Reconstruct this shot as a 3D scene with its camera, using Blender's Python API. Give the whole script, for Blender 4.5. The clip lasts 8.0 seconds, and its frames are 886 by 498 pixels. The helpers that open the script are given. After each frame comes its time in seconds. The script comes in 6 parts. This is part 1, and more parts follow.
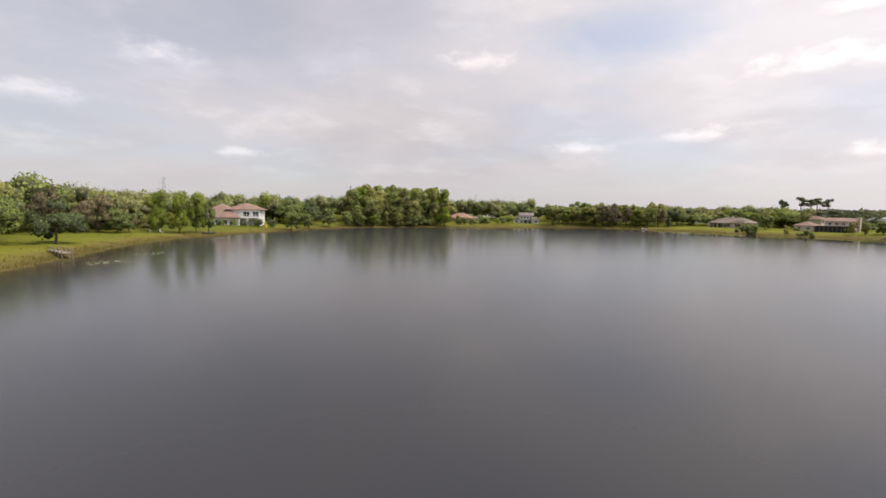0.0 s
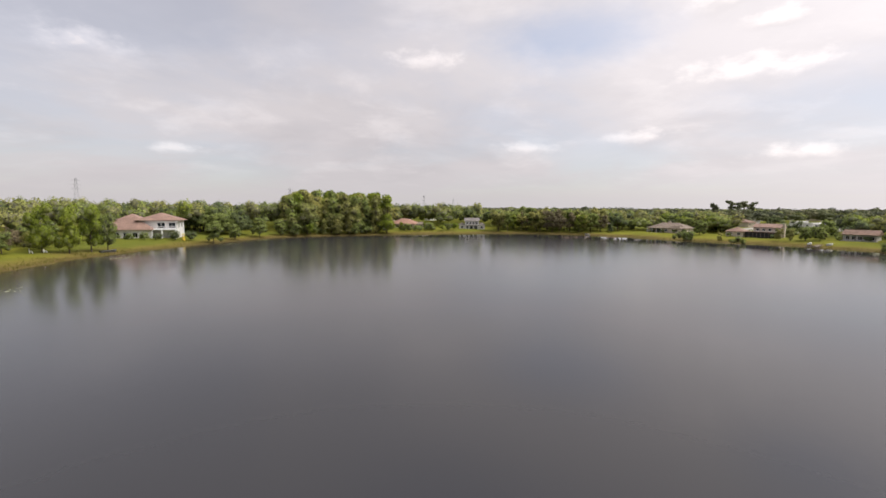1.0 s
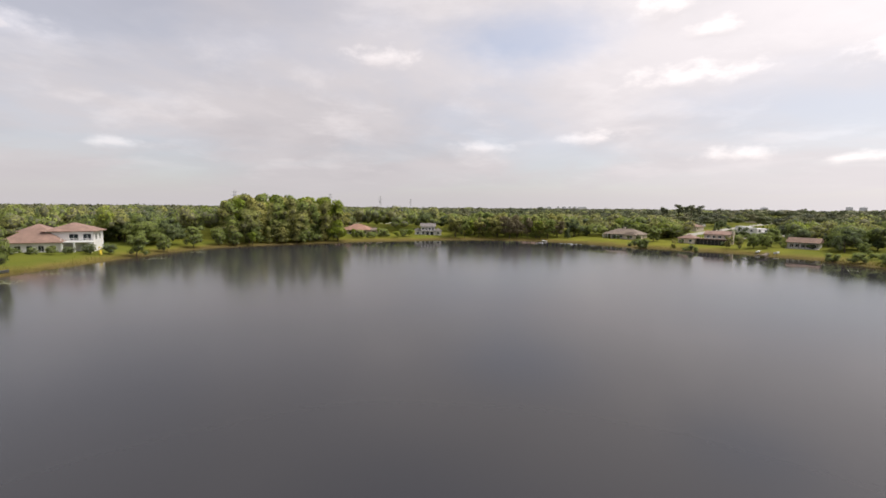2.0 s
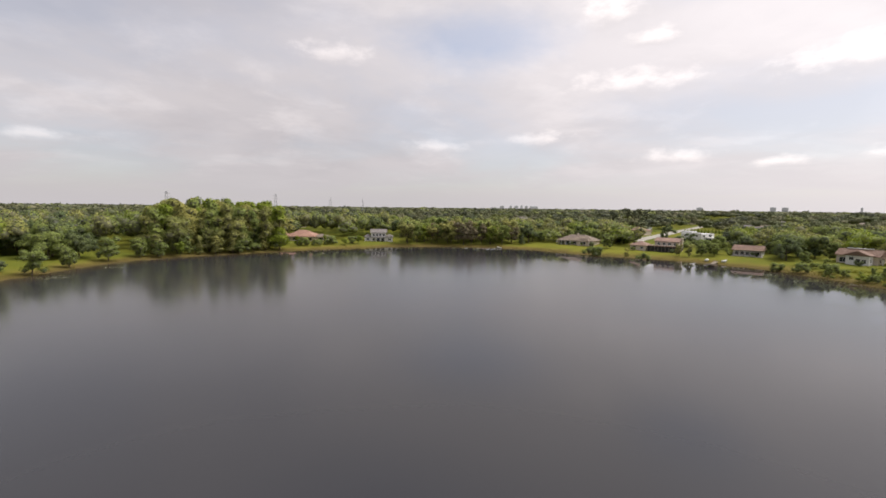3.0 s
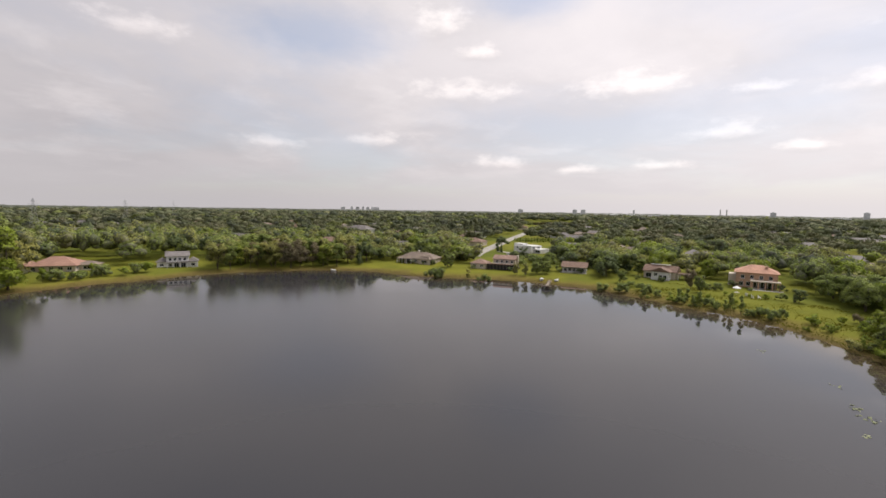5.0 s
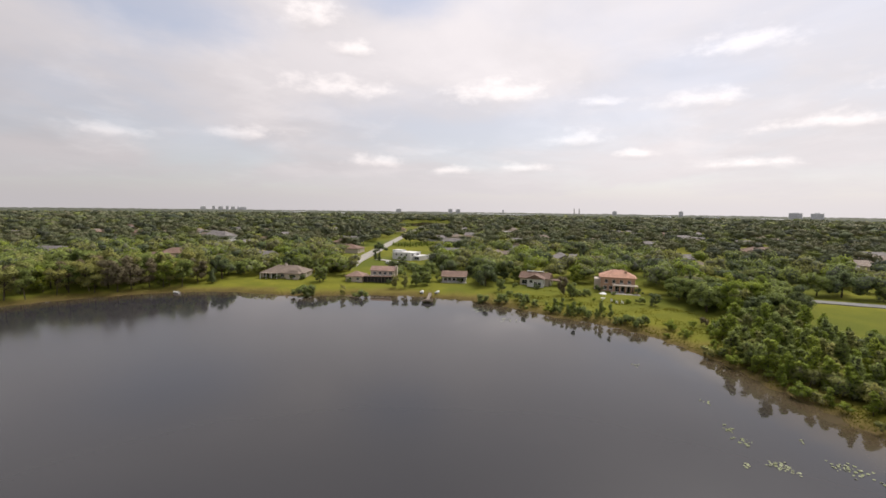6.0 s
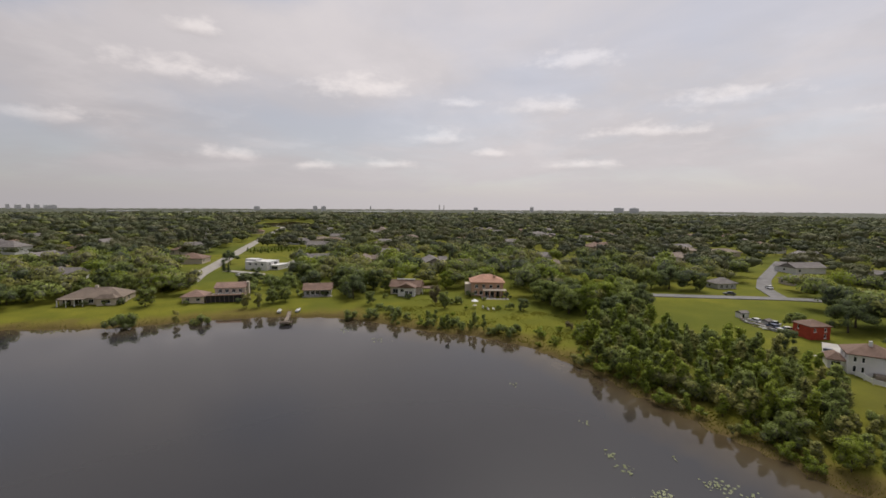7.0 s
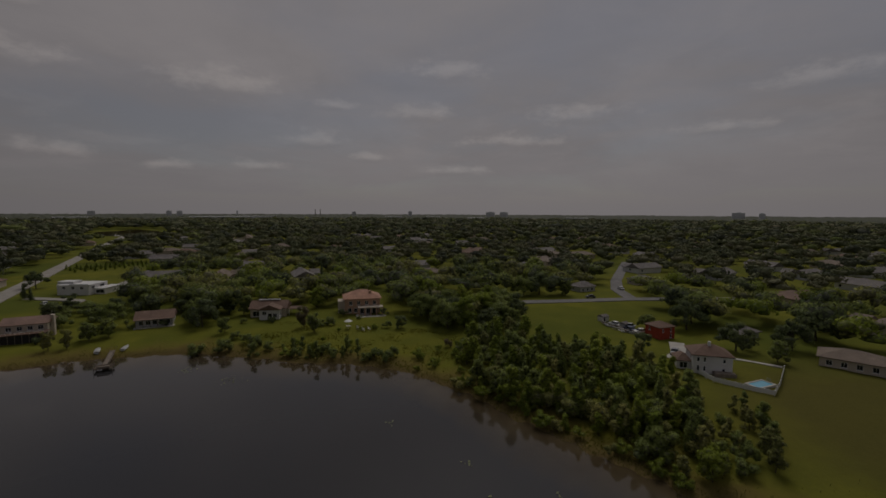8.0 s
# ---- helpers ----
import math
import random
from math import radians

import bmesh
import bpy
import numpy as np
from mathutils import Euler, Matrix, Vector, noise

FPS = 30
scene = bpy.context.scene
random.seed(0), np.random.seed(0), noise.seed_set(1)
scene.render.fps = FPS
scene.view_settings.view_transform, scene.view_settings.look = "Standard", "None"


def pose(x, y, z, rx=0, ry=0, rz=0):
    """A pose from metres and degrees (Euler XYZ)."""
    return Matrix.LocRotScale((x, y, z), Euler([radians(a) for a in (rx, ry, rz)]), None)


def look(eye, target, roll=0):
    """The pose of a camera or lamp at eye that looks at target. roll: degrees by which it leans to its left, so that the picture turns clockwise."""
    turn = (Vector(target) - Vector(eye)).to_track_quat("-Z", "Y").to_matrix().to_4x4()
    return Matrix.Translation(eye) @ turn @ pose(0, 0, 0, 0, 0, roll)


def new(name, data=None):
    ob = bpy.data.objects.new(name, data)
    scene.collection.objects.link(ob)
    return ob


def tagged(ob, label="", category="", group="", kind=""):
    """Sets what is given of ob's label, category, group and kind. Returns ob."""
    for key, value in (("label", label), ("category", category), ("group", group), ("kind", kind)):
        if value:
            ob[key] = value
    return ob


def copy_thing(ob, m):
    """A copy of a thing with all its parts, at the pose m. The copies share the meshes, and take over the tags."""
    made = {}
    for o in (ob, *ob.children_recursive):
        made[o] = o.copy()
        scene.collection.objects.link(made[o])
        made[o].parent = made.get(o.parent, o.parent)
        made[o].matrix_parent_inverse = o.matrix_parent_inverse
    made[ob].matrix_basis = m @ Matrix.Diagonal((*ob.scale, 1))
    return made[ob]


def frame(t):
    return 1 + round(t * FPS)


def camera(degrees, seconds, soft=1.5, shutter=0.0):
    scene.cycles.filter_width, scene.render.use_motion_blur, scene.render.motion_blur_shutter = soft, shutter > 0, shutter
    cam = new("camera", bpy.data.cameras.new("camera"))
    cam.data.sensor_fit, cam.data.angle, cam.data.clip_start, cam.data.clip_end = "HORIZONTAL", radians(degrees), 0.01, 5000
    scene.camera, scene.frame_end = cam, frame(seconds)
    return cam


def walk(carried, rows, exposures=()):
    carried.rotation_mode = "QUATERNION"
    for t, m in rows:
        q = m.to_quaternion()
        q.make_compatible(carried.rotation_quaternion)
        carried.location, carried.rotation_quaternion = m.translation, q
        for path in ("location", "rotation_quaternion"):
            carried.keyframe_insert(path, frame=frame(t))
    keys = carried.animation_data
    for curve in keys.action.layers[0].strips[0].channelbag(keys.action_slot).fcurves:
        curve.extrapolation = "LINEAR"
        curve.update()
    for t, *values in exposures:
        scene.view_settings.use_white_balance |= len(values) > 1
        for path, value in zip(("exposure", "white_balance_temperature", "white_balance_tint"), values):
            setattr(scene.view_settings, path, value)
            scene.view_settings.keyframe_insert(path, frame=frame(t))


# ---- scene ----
METRES = 1.25          # metres to one unit of the plan, in which the places below are written
cam = camera(90.43, 8.0, 1.6)
ROWS = [
    (0.0, -0.15, 0.08, 7.67, -0.04, -5.01, 0.65),
    (0.5, 1.98, 4.14, 9.61, -3.15, -5.16, 0.51),
    (1.0, 3.53, 8.08, 11.38, -6.40, -5.17, 0.38),
    (1.5, 4.79, 12.00, 13.03, -9.17, -5.22, 0.42),
    (3.0, 9.05, 24.30, 17.76, -17.78, -5.44, 0.62),
    (3.5, 11.17, 28.62, 19.36, -21.42, -5.40, 0.79),
    (4.0, 13.79, 33.01, 21.00, -25.88, -5.29, 0.81),
    (4.5, 16.95, 37.39, 22.66, -31.47, -5.24, 0.78),
    (6.0, 29.33, 49.16, 27.64, -53.80, -5.08, 0.73),
    (6.5, 34.11, 52.07, 29.18, -62.36, -5.24, 0.34),
    (7.0, 38.95, 54.09, 30.56, -70.83, -5.40, 0.36),
    (7.5, 43.62, 54.98, 31.72, -78.83, -5.21, 0.39),
    (8.0, 47.86, 54.42, 32.58, -86.42, -4.82, 0.24),
]
EXPOSURES = [(0.0, 0.38, 6550, 12), (1.5, 0.35, 6550, 12), (3.5, 0.26, 6550, 12), (4.5, 0.20, 6550, 12), (6.6, 0.12, 6550, 12), (7.0, -0.28, 6550, 12), (7.5, -1.12, 6550, 12.5), (8.0, -2.14, 6600, 13)]
walk(cam, [(t, pose(x * METRES, y * METRES, z * METRES, 90 + pitch, 0, yaw) @ pose(0, 0, 0, 0, 0, roll)) for t, x, y, z, yaw, pitch, roll in ROWS], EXPOSURES)

# ---- world and sun ----
SUN_AZ, SUN_EL = 96.0, 56.0          # degrees clockwise from +y, and above the horizon


# cumulus: azimuth clockwise from +y, elevation, half width, half height, in degrees
CUMULUS = [(60.5, 13.8, 7.5, 2.0), (37.5, 21.5, 4.0, 2.2), (42.0, 18.6, 3.2, 1.0), (29.6, 8.3, 4.2, 1.0), (45, 5.7, 4.0, 0.9), (70.5, 8.4, 4.3, 1.3), (40.6, 14.0, 7.5, 1.5), (82.8, 12.0, 5.7, 1.3),
           (87.5, 16.8, 5.0, 1.7), (95, 8.6, 6.5, 1.1), (64, 5.2, 3.2, 0.8), (17, 7.4, 4.0, 0.8), (103, 11.3, 6.3, 1.3), (-32, 15.4, 4.5, 1.5), (118, 9.0, 5.0, 1.0), (54.8, 4.9, 3.0, 0.7),
           (-24, 6.3, 3.0, 0.7), (4, 17.6, 5.3, 1.4), (88, 5.1, 4.0, 0.8), (127, 13.0, 6.0, 1.4), (-42, 10.5, 5.0, 1.1), (73, 12.7, 2.5, 0.8), (77, 6.6, 3.0, 0.7)]
# thin places in the veil, in the same terms
GAPS = [(22, 20, 14, 4.5), (8, 42, 30, 17), (48, 25, 10, 4)]


def build_world():
    w = bpy.data.worlds.new("world")
    scene.world = w
    w.use_nodes = True
    nt = w.node_tree
    nt.nodes.clear()
    N, L = nt.nodes.new, nt.links.new

    def math_node(op, a=None, b=None, c=None, clamp=False):
        n = N("ShaderNodeMath")
        n.operation, n.use_clamp = op, clamp
        for i, v in enumerate((a, b, c)):
            if v is None:
                continue
            if isinstance(v, (int, float)):
                n.inputs[i].default_value = v
            else:
                L(v, n.inputs[i])
        return n.outputs[0]

    def ramp(v, lo, hi):
        n = N("ShaderNodeMapRange")
        n.interpolation_type = "SMOOTHSTEP"
        L(v, n.inputs[0])
        n.inputs[1].default_value, n.inputs[2].default_value = lo, hi
        return n.outputs[0]

    def mix(f, a, b):
        n = N("ShaderNodeMix")
        n.data_type = "RGBA"
        if isinstance(f, float):
            n.inputs[0].default_value = f
        else:
            L(f, n.inputs[0])
        for i, v in ((6, a), (7, b)):
            if isinstance(v, tuple):
                n.inputs[i].default_value = (*v, 1)
            else:
                L(v, n.inputs[i])
        return n.outputs[2]

    tc = N("ShaderNodeTexCoord").outputs["Generated"]
    sep = N("ShaderNodeSeparateXYZ")
    L(tc, sep.inputs[0])
    x, y, z = sep.outputs
    up = math_node("MAXIMUM", z, 0.0)
    flat = math_node("ADD", up, 0.16)
    comb = N("ShaderNodeCombineXYZ")
    L(math_node("DIVIDE", x, flat), comb.inputs[0])
    L(math_node("DIVIDE", y, flat), comb.inputs[1])

    def cloud(scale, detail, rough, dist, offs):
        m = N("ShaderNodeMapping")
        L(comb.outputs[0], m.inputs[0])
        m.inputs["Location"].default_value = offs
        n = N("ShaderNodeTexNoise")
        L(m.outputs[0], n.inputs["Vector"])
        n.inputs["Scale"].default_value, n.inputs["Detail"].default_value = scale, detail
        n.inputs["Roughness"].default_value, n.inputs["Distortion"].default_value = rough, dist
        return n.outputs[0]

    sky = N("ShaderNodeTexSky")
    sky.sky_type, sky.sun_disc = "NISHITA", False
    sky.sun_elevation, sky.sun_rotation = radians(SUN_EL), radians(SUN_AZ)
    bg_sky = N("ShaderNodeBackground")
    L(sky.outputs[0], bg_sky.inputs[0])
    bg_sky.inputs[1].default_value = 0.12
    # a grey veil with thin places, brighter towards the sun, and rows of cumulus under it
    veil = ramp(cloud(0.5, 6, 0.55, 0.3, (3.1, 1.7, 0)), 0.36, 0.60)
    shade = ramp(cloud(0.8, 7, 0.55, 0.5, (8.3, 2.2, 0)), 0.36, 0.68)
    soft = ramp(cloud(1.7, 7, 0.6, 0.2, (0.4, 5.2, 0)), 0.48, 0.72)
    dot = N("ShaderNodeVectorMath")
    dot.operation = "DOT_PRODUCT"
    L(tc, dot.inputs[0])
    dot.inputs[1].default_value = (math.sin(radians(SUN_AZ)) * math.cos(radians(SUN_EL)), math.cos(radians(SUN_AZ)) * math.cos(radians(SUN_EL)), math.sin(radians(SUN_EL)))
    glow = ramp(dot.outputs["Value"], 0.0, 1.05)
    grey = mix(shade, mix(glow, (0.53, 0.503, 0.513), (0.91, 0.865, 0.875)), mix(glow, (0.455, 0.435, 0.45), (0.80, 0.765, 0.775)))
    lit = mix(math_node("MULTIPLY", soft, 0.4), grey, mix(glow, (0.74, 0.70, 0.70), (0.98, 0.925, 0.92)))
    haze = ramp(z, 0.16, 0.0)
    col = mix(haze, lit, mix(glow, (0.47, 0.45, 0.46), (0.88, 0.83, 0.83)))
    az, el = math_node("ARCTAN2", x, y), math_node("ARCSINE", z)
    polar = N("ShaderNodeCombineXYZ")
    L(math_node("MULTIPLY", az, 19.0), polar.inputs[0])
    L(math_node("MULTIPLY", el, 38.0), polar.inputs[1])
    billow = N("ShaderNodeTexNoise")
    L(polar.outputs[0], billow.inputs["Vector"])
    billow.inputs["Scale"].default_value, billow.inputs["Detail"].default_value, billow.inputs["Roughness"].default_value = 1.0, 7.0, 0.6
    rag = math_node("MULTIPLY_ADD", billow.outputs[0], 2.0, -1.0)
    body, top = None, None
    for a, e, w, h in CUMULUS:
        u = math_node("DIVIDE", math_node("SUBTRACT", az, radians(a)), radians(w * 1.25))
        v = math_node("DIVIDE", math_node("SUBTRACT", el, radians(e)), radians(h * 1.5))
        flat_v = math_node("MAXIMUM", v, math_node("MULTIPLY", v, -1.6))
        d = math_node("SUBTRACT", 1.0, math_node("SQRT", math_node("MULTIPLY_ADD", u, u, math_node("MULTIPLY", flat_v, flat_v))))
        d = math_node("MAXIMUM", d, -1.0)
        lift = math_node("MULTIPLY", math_node("MAXIMUM", math_node("ADD", d, 0.6), 0.0), v)
        body = d if body is None else math_node("MAXIMUM", body, d)
        top = lift if top is None else math_node("ADD", top, lift)
    puffs = ramp(math_node("ADD", body, rag), 0.0, 0.95)
    puffs = math_node("MULTIPLY", puffs, 0.8)
    crest = mix(ramp(math_node("MULTIPLY_ADD", rag, 0.5, top), -0.55, 0.45), mix(glow, (0.54, 0.51, 0.52), (0.70, 0.665, 0.67)), mix(glow, (0.80, 0.745, 0.735), (1.18, 1.11, 1.08)))
    col = mix(puffs, col, crest)
    # the veil is brightest close round the sun
    halo = ramp(dot.outputs["Value"], 0.85, 1.0)
    col = mix(halo, col, (2.3, 2.2, 2.1))
    bg_cloud = N("ShaderNodeBackground")
    L(col, bg_cloud.inputs[0])
    bg_cloud.inputs[1].default_value = 1.0
    thin = None
    for a, e, w, h in GAPS:
        u = math_node("DIVIDE", math_node("SUBTRACT", az, radians(a)), radians(w))
        v = math_node("DIVIDE", math_node("SUBTRACT", el, radians(e)), radians(h))
        d = math_node("SUBTRACT", 1.0, math_node("SQRT", math_node("MULTIPLY_ADD", u, u, math_node("MULTIPLY", v, v))))
        thin = d if thin is None else math_node("MAXIMUM", thin, d)
    thin = ramp(math_node("MULTIPLY_ADD", rag, 0.2, thin), -0.1, 0.9)
    veil = math_node("SUBTRACT", veil, math_node("MULTIPLY", thin, 1.6))
    cover = math_node("MAXIMUM", math_node("MULTIPLY_ADD", veil, 0.28, 0.71), puffs)
    cover = math_node("MAXIMUM", cover, haze)
    cover = math_node("SUBTRACT", cover, math_node("MULTIPLY", math_node("MULTIPLY", ramp(z, 0.42, 0.75), 0.3), math_node("SUBTRACT", 1.0, glow)))
    ms = N("ShaderNodeMixShader")
    L(cover, ms.inputs[0])
    L(bg_sky.outputs[0], ms.inputs[1])
    L(bg_cloud.outputs[0], ms.inputs[2])
    L(ms.outputs[0], N("ShaderNodeOutputWorld").inputs[0])


build_world()
sun = new("sun", bpy.data.lights.new("sun", "SUN"))
sun.data.energy, sun.data.angle, sun.data.color = 2.7, radians(32), (1.0, 0.95, 0.87)
_a, _e = radians(SUN_AZ), radians(SUN_EL)
sun.matrix_world = look((500 * math.sin(_a), 500 * math.cos(_a), 500 * math.tan(_e)), (0, 0, 0))


# ---- materials ----
class Mat:
    """A small builder of node materials."""

    def __init__(self, name, rough=0.8, spec=0.3, metal=0.0):
        self.m = bpy.data.materials.new(name)
        self.m.use_nodes = True
        self.nt = self.m.node_tree
        self.b = self.nt.nodes["Principled BSDF"]
        self.b.inputs["Roughness"].default_value = rough
        self.b.inputs["Specular IOR Level"].default_value = spec
        self.b.inputs["Metallic"].default_value = metal

    def n(self, kind, **kw):
        node = self.nt.nodes.new(kind)
        for k, v in kw.items():
            node.inputs[k].default_value = v
        return node

    def link(self, a, b):
        self.nt.links.new(a, b)

    def coords(self, world=False, scale=(1, 1, 1)):
        if world:
            src = self.n("ShaderNodeNewGeometry").outputs["Position"]
        else:
            src = self.n("ShaderNodeTexCoord").outputs["Object"]
        m = self.n("ShaderNodeMapping", Scale=tuple(q / METRES for q in scale) if world else scale)
        self.link(src, m.inputs[0])
        return m.outputs[0]

    def noise(self, vec, scale, detail=4.0, rough=0.55):
        t = self.n("ShaderNodeTexNoise", Scale=scale, Detail=detail, Roughness=rough)
        self.link(vec, t.inputs["Vector"])
        return t.outputs[0]

    def rng(self, v, lo, hi, a=0.0, b=1.0):
        r = self.n("ShaderNodeMapRange")
        self.link(v, r.inputs[0])
        for i, q in enumerate((lo, hi, a, b)):
            r.inputs[i + 1].default_value = q
        return r.outputs[0]

    def mix(self, f, a, b, how="MIX"):
        x = self.n("ShaderNodeMix")
        x.data_type, x.blend_type = "RGBA", how
        if isinstance(f, (int, float)):
            x.inputs[0].default_value = f
        else:
            self.link(f, x.inputs[0])
        for i, v in ((6, a), (7, b)):
            if isinstance(v, tuple):
                x.inputs[i].default_value = (*v, 1)
            else:
                self.link(v, x.inputs[i])
        return x.outputs[2]

    def base(self, c):
        if isinstance(c, tuple):
            self.b.inputs["Base Color"].default_value = (*c, 1)
        else:
            self.link(c, self.b.inputs["Base Color"])
        return self

    def bump(self, v, strength, dist=0.05):
        k = self.n("ShaderNodeBump", Strength=strength, Distance=dist)
        self.link(v, k.inputs["Height"])
        self.link(k.outputs[0], self.b.inputs["Normal"])
        return self


def shade_of(c, f):
    return tuple(min(1.0, q * f) for q in c)


def mat_plain(name, c, rough=0.75, spec=0.3, metal=0.0, vary=0.12, scale=1.5):
    """Paint, stucco, concrete: a base colour with stains at two scales."""
    m = Mat(name, rough, spec, metal)
    v = m.coords()
    big, small = m.noise(v, scale * 0.3, 3), m.noise(v, scale * 6, 5)
    c1 = m.mix(m.rng(big, 0.35, 0.65), shade_of(c, 1 - vary), shade_of(c, 1 + vary))
    m.base(m.mix(m.rng(small, 0.3, 0.7, 0, 0.35), c1, shade_of(c, 1 - 1.6 * vary)))
    return m.bump(small, 0.25, 0.02).m


def mat_roof(name, c, pitch=0.35):
    """Tile or shingle roof: courses, weathering and single tiles of other tone."""
    m = Mat(name, 0.75, 0.25)
    v = m.coords()
    w = m.n("ShaderNodeTexWave", Scale=1.0 / pitch / 1.0, Distortion=0.6, Detail=1.0)
    w.bands_direction = "Z"
    m.link(v, w.inputs["Vector"])
    vor = m.n("ShaderNodeTexVoronoi", Scale=2.6)
    m.link(v, vor.inputs["Vector"])
    sep = m.n("ShaderNodeSeparateColor")
    m.link(vor.outputs["Color"], sep.inputs[0])
    big = m.noise(v, 0.35, 4)
    c1 = m.mix(m.rng(big, 0.3, 0.7), shade_of(c, 0.78), shade_of(c, 1.18))
    c2 = m.mix(m.rng(sep.outputs[0], 0, 1, 0, 0.4), c1, shade_of(c, 0.6))
    m.base(m.mix(m.rng(w.outputs[1], 0.0, 0.35, 0.35, 0.0), c2, shade_of(c, 0.45)))
    return m.bump(w.outputs[1], 0.5, 0.05).m


def mat_leaf(name, dark, light, yellow=0.0):
    """Leaves: tone by clump and by tree, a little light through the blade."""
    m = Mat(name, 0.65, 0.08)
    isl = m.n("ShaderNodeNewGeometry").outputs["Random Per Island"]
    tree = m.n("ShaderNodeObjectInfo").outputs["Random"]
    c = m.mix(m.rng(isl, 0, 1, 0.15, 0.85), dark, light)
    c = m.mix(m.rng(tree, 0, 1, 0, 0.4), c, (light[0] * (1.0 + yellow), light[1] * 0.98, light[2] * 0.85))
    v = m.coords(world=True)
    c = m.mix(m.rng(m.noise(v, 0.10, 3), 0.38, 0.66, 0, 0.6), c, dark)
    m.base(c)
    tr = m.n("ShaderNodeBsdfTranslucent")
    m.link(c, tr.inputs[0])
    ms = m.n("ShaderNodeMixShader", Fac=0.32)
    m.link(m.b.outputs[0], ms.inputs[1])
    m.link(tr.outputs[0], ms.inputs[2])
    m.link(ms.outputs[0], m.nt.nodes["Material Output"].inputs[0])
    return m.m


def mat_ground():
    """Mown lawn, drier and wilder patches, and bare marshy soil by the waterline."""
    m = Mat("ground_cover", 0.95, 0.05)
    v = m.coords(world=True)
    big, mid, fine = m.noise(v, 0.02, 4), m.noise(v, 0.13, 5), m.noise(v, 1.6, 6, 0.65)
    lawn = m.mix(m.rng(mid, 0.35, 0.65), (0.130, 0.138, 0.018), (0.190, 0.184, 0.024))
    lawn = m.mix(m.rng(big, 0.42, 0.62), lawn, (0.098, 0.116, 0.018))
    lawn = m.mix(m.rng(fine, 0.35, 0.75, 0, 0.5), lawn, (0.092, 0.104, 0.020))
    away = m.n("ShaderNodeVectorMath")
    away.operation = "DISTANCE"
    m.link(v, away.inputs[0])
    away.inputs[1].default_value = (112, -14, 1)
    edge = m.n("ShaderNodeMath")
    edge.operation = "MULTIPLY_ADD"
    m.link(mid, edge.inputs[0])
    edge.inputs[1].default_value = 14.0
    m.link(away.outputs["Value"], edge.inputs[2])
    lawn = m.mix(m.rng(edge.outputs[0], 24, 44, 0.12, 1.0), m.mix(fine, (0.075, 0.068, 0.020), (0.120, 0.105, 0.028)), lawn)
    z = m.n("ShaderNodeSeparateXYZ")
    m.link(v, z.inputs[0])
    wob = m.n("ShaderNodeMath")
    wob.operation = "MULTIPLY_ADD"
    m.link(mid, wob.inputs[0])
    wob.inputs[1].default_value = 1.1
    m.link(z.outputs[2], wob.inputs[2])
    marsh = m.mix(fine, (0.085, 0.062, 0.026), (0.145, 0.112, 0.038))
    wild = m.mix(m.rng(wob.outputs[0], 0.72, 1.25), marsh, (0.160, 0.135, 0.032))
    land = m.mix(m.rng(wob.outputs[0], 1.1, 1.55), wild, lawn)
    silt = m.mix(m.rng(mid, 0.35, 0.65), (0.058, 0.055, 0.058), (0.078, 0.073, 0.073))
    bed = m.mix(m.rng(z.outputs[2], -1.7, -0.25), silt, m.mix(fine, (0.10, 0.070, 0.036), (0.17, 0.125, 0.065)))
    m.base(m.mix(m.rng(z.outputs[2], -0.12, 0.12), bed, land))
    return m.bump(fine, 0.6, 0.15).m


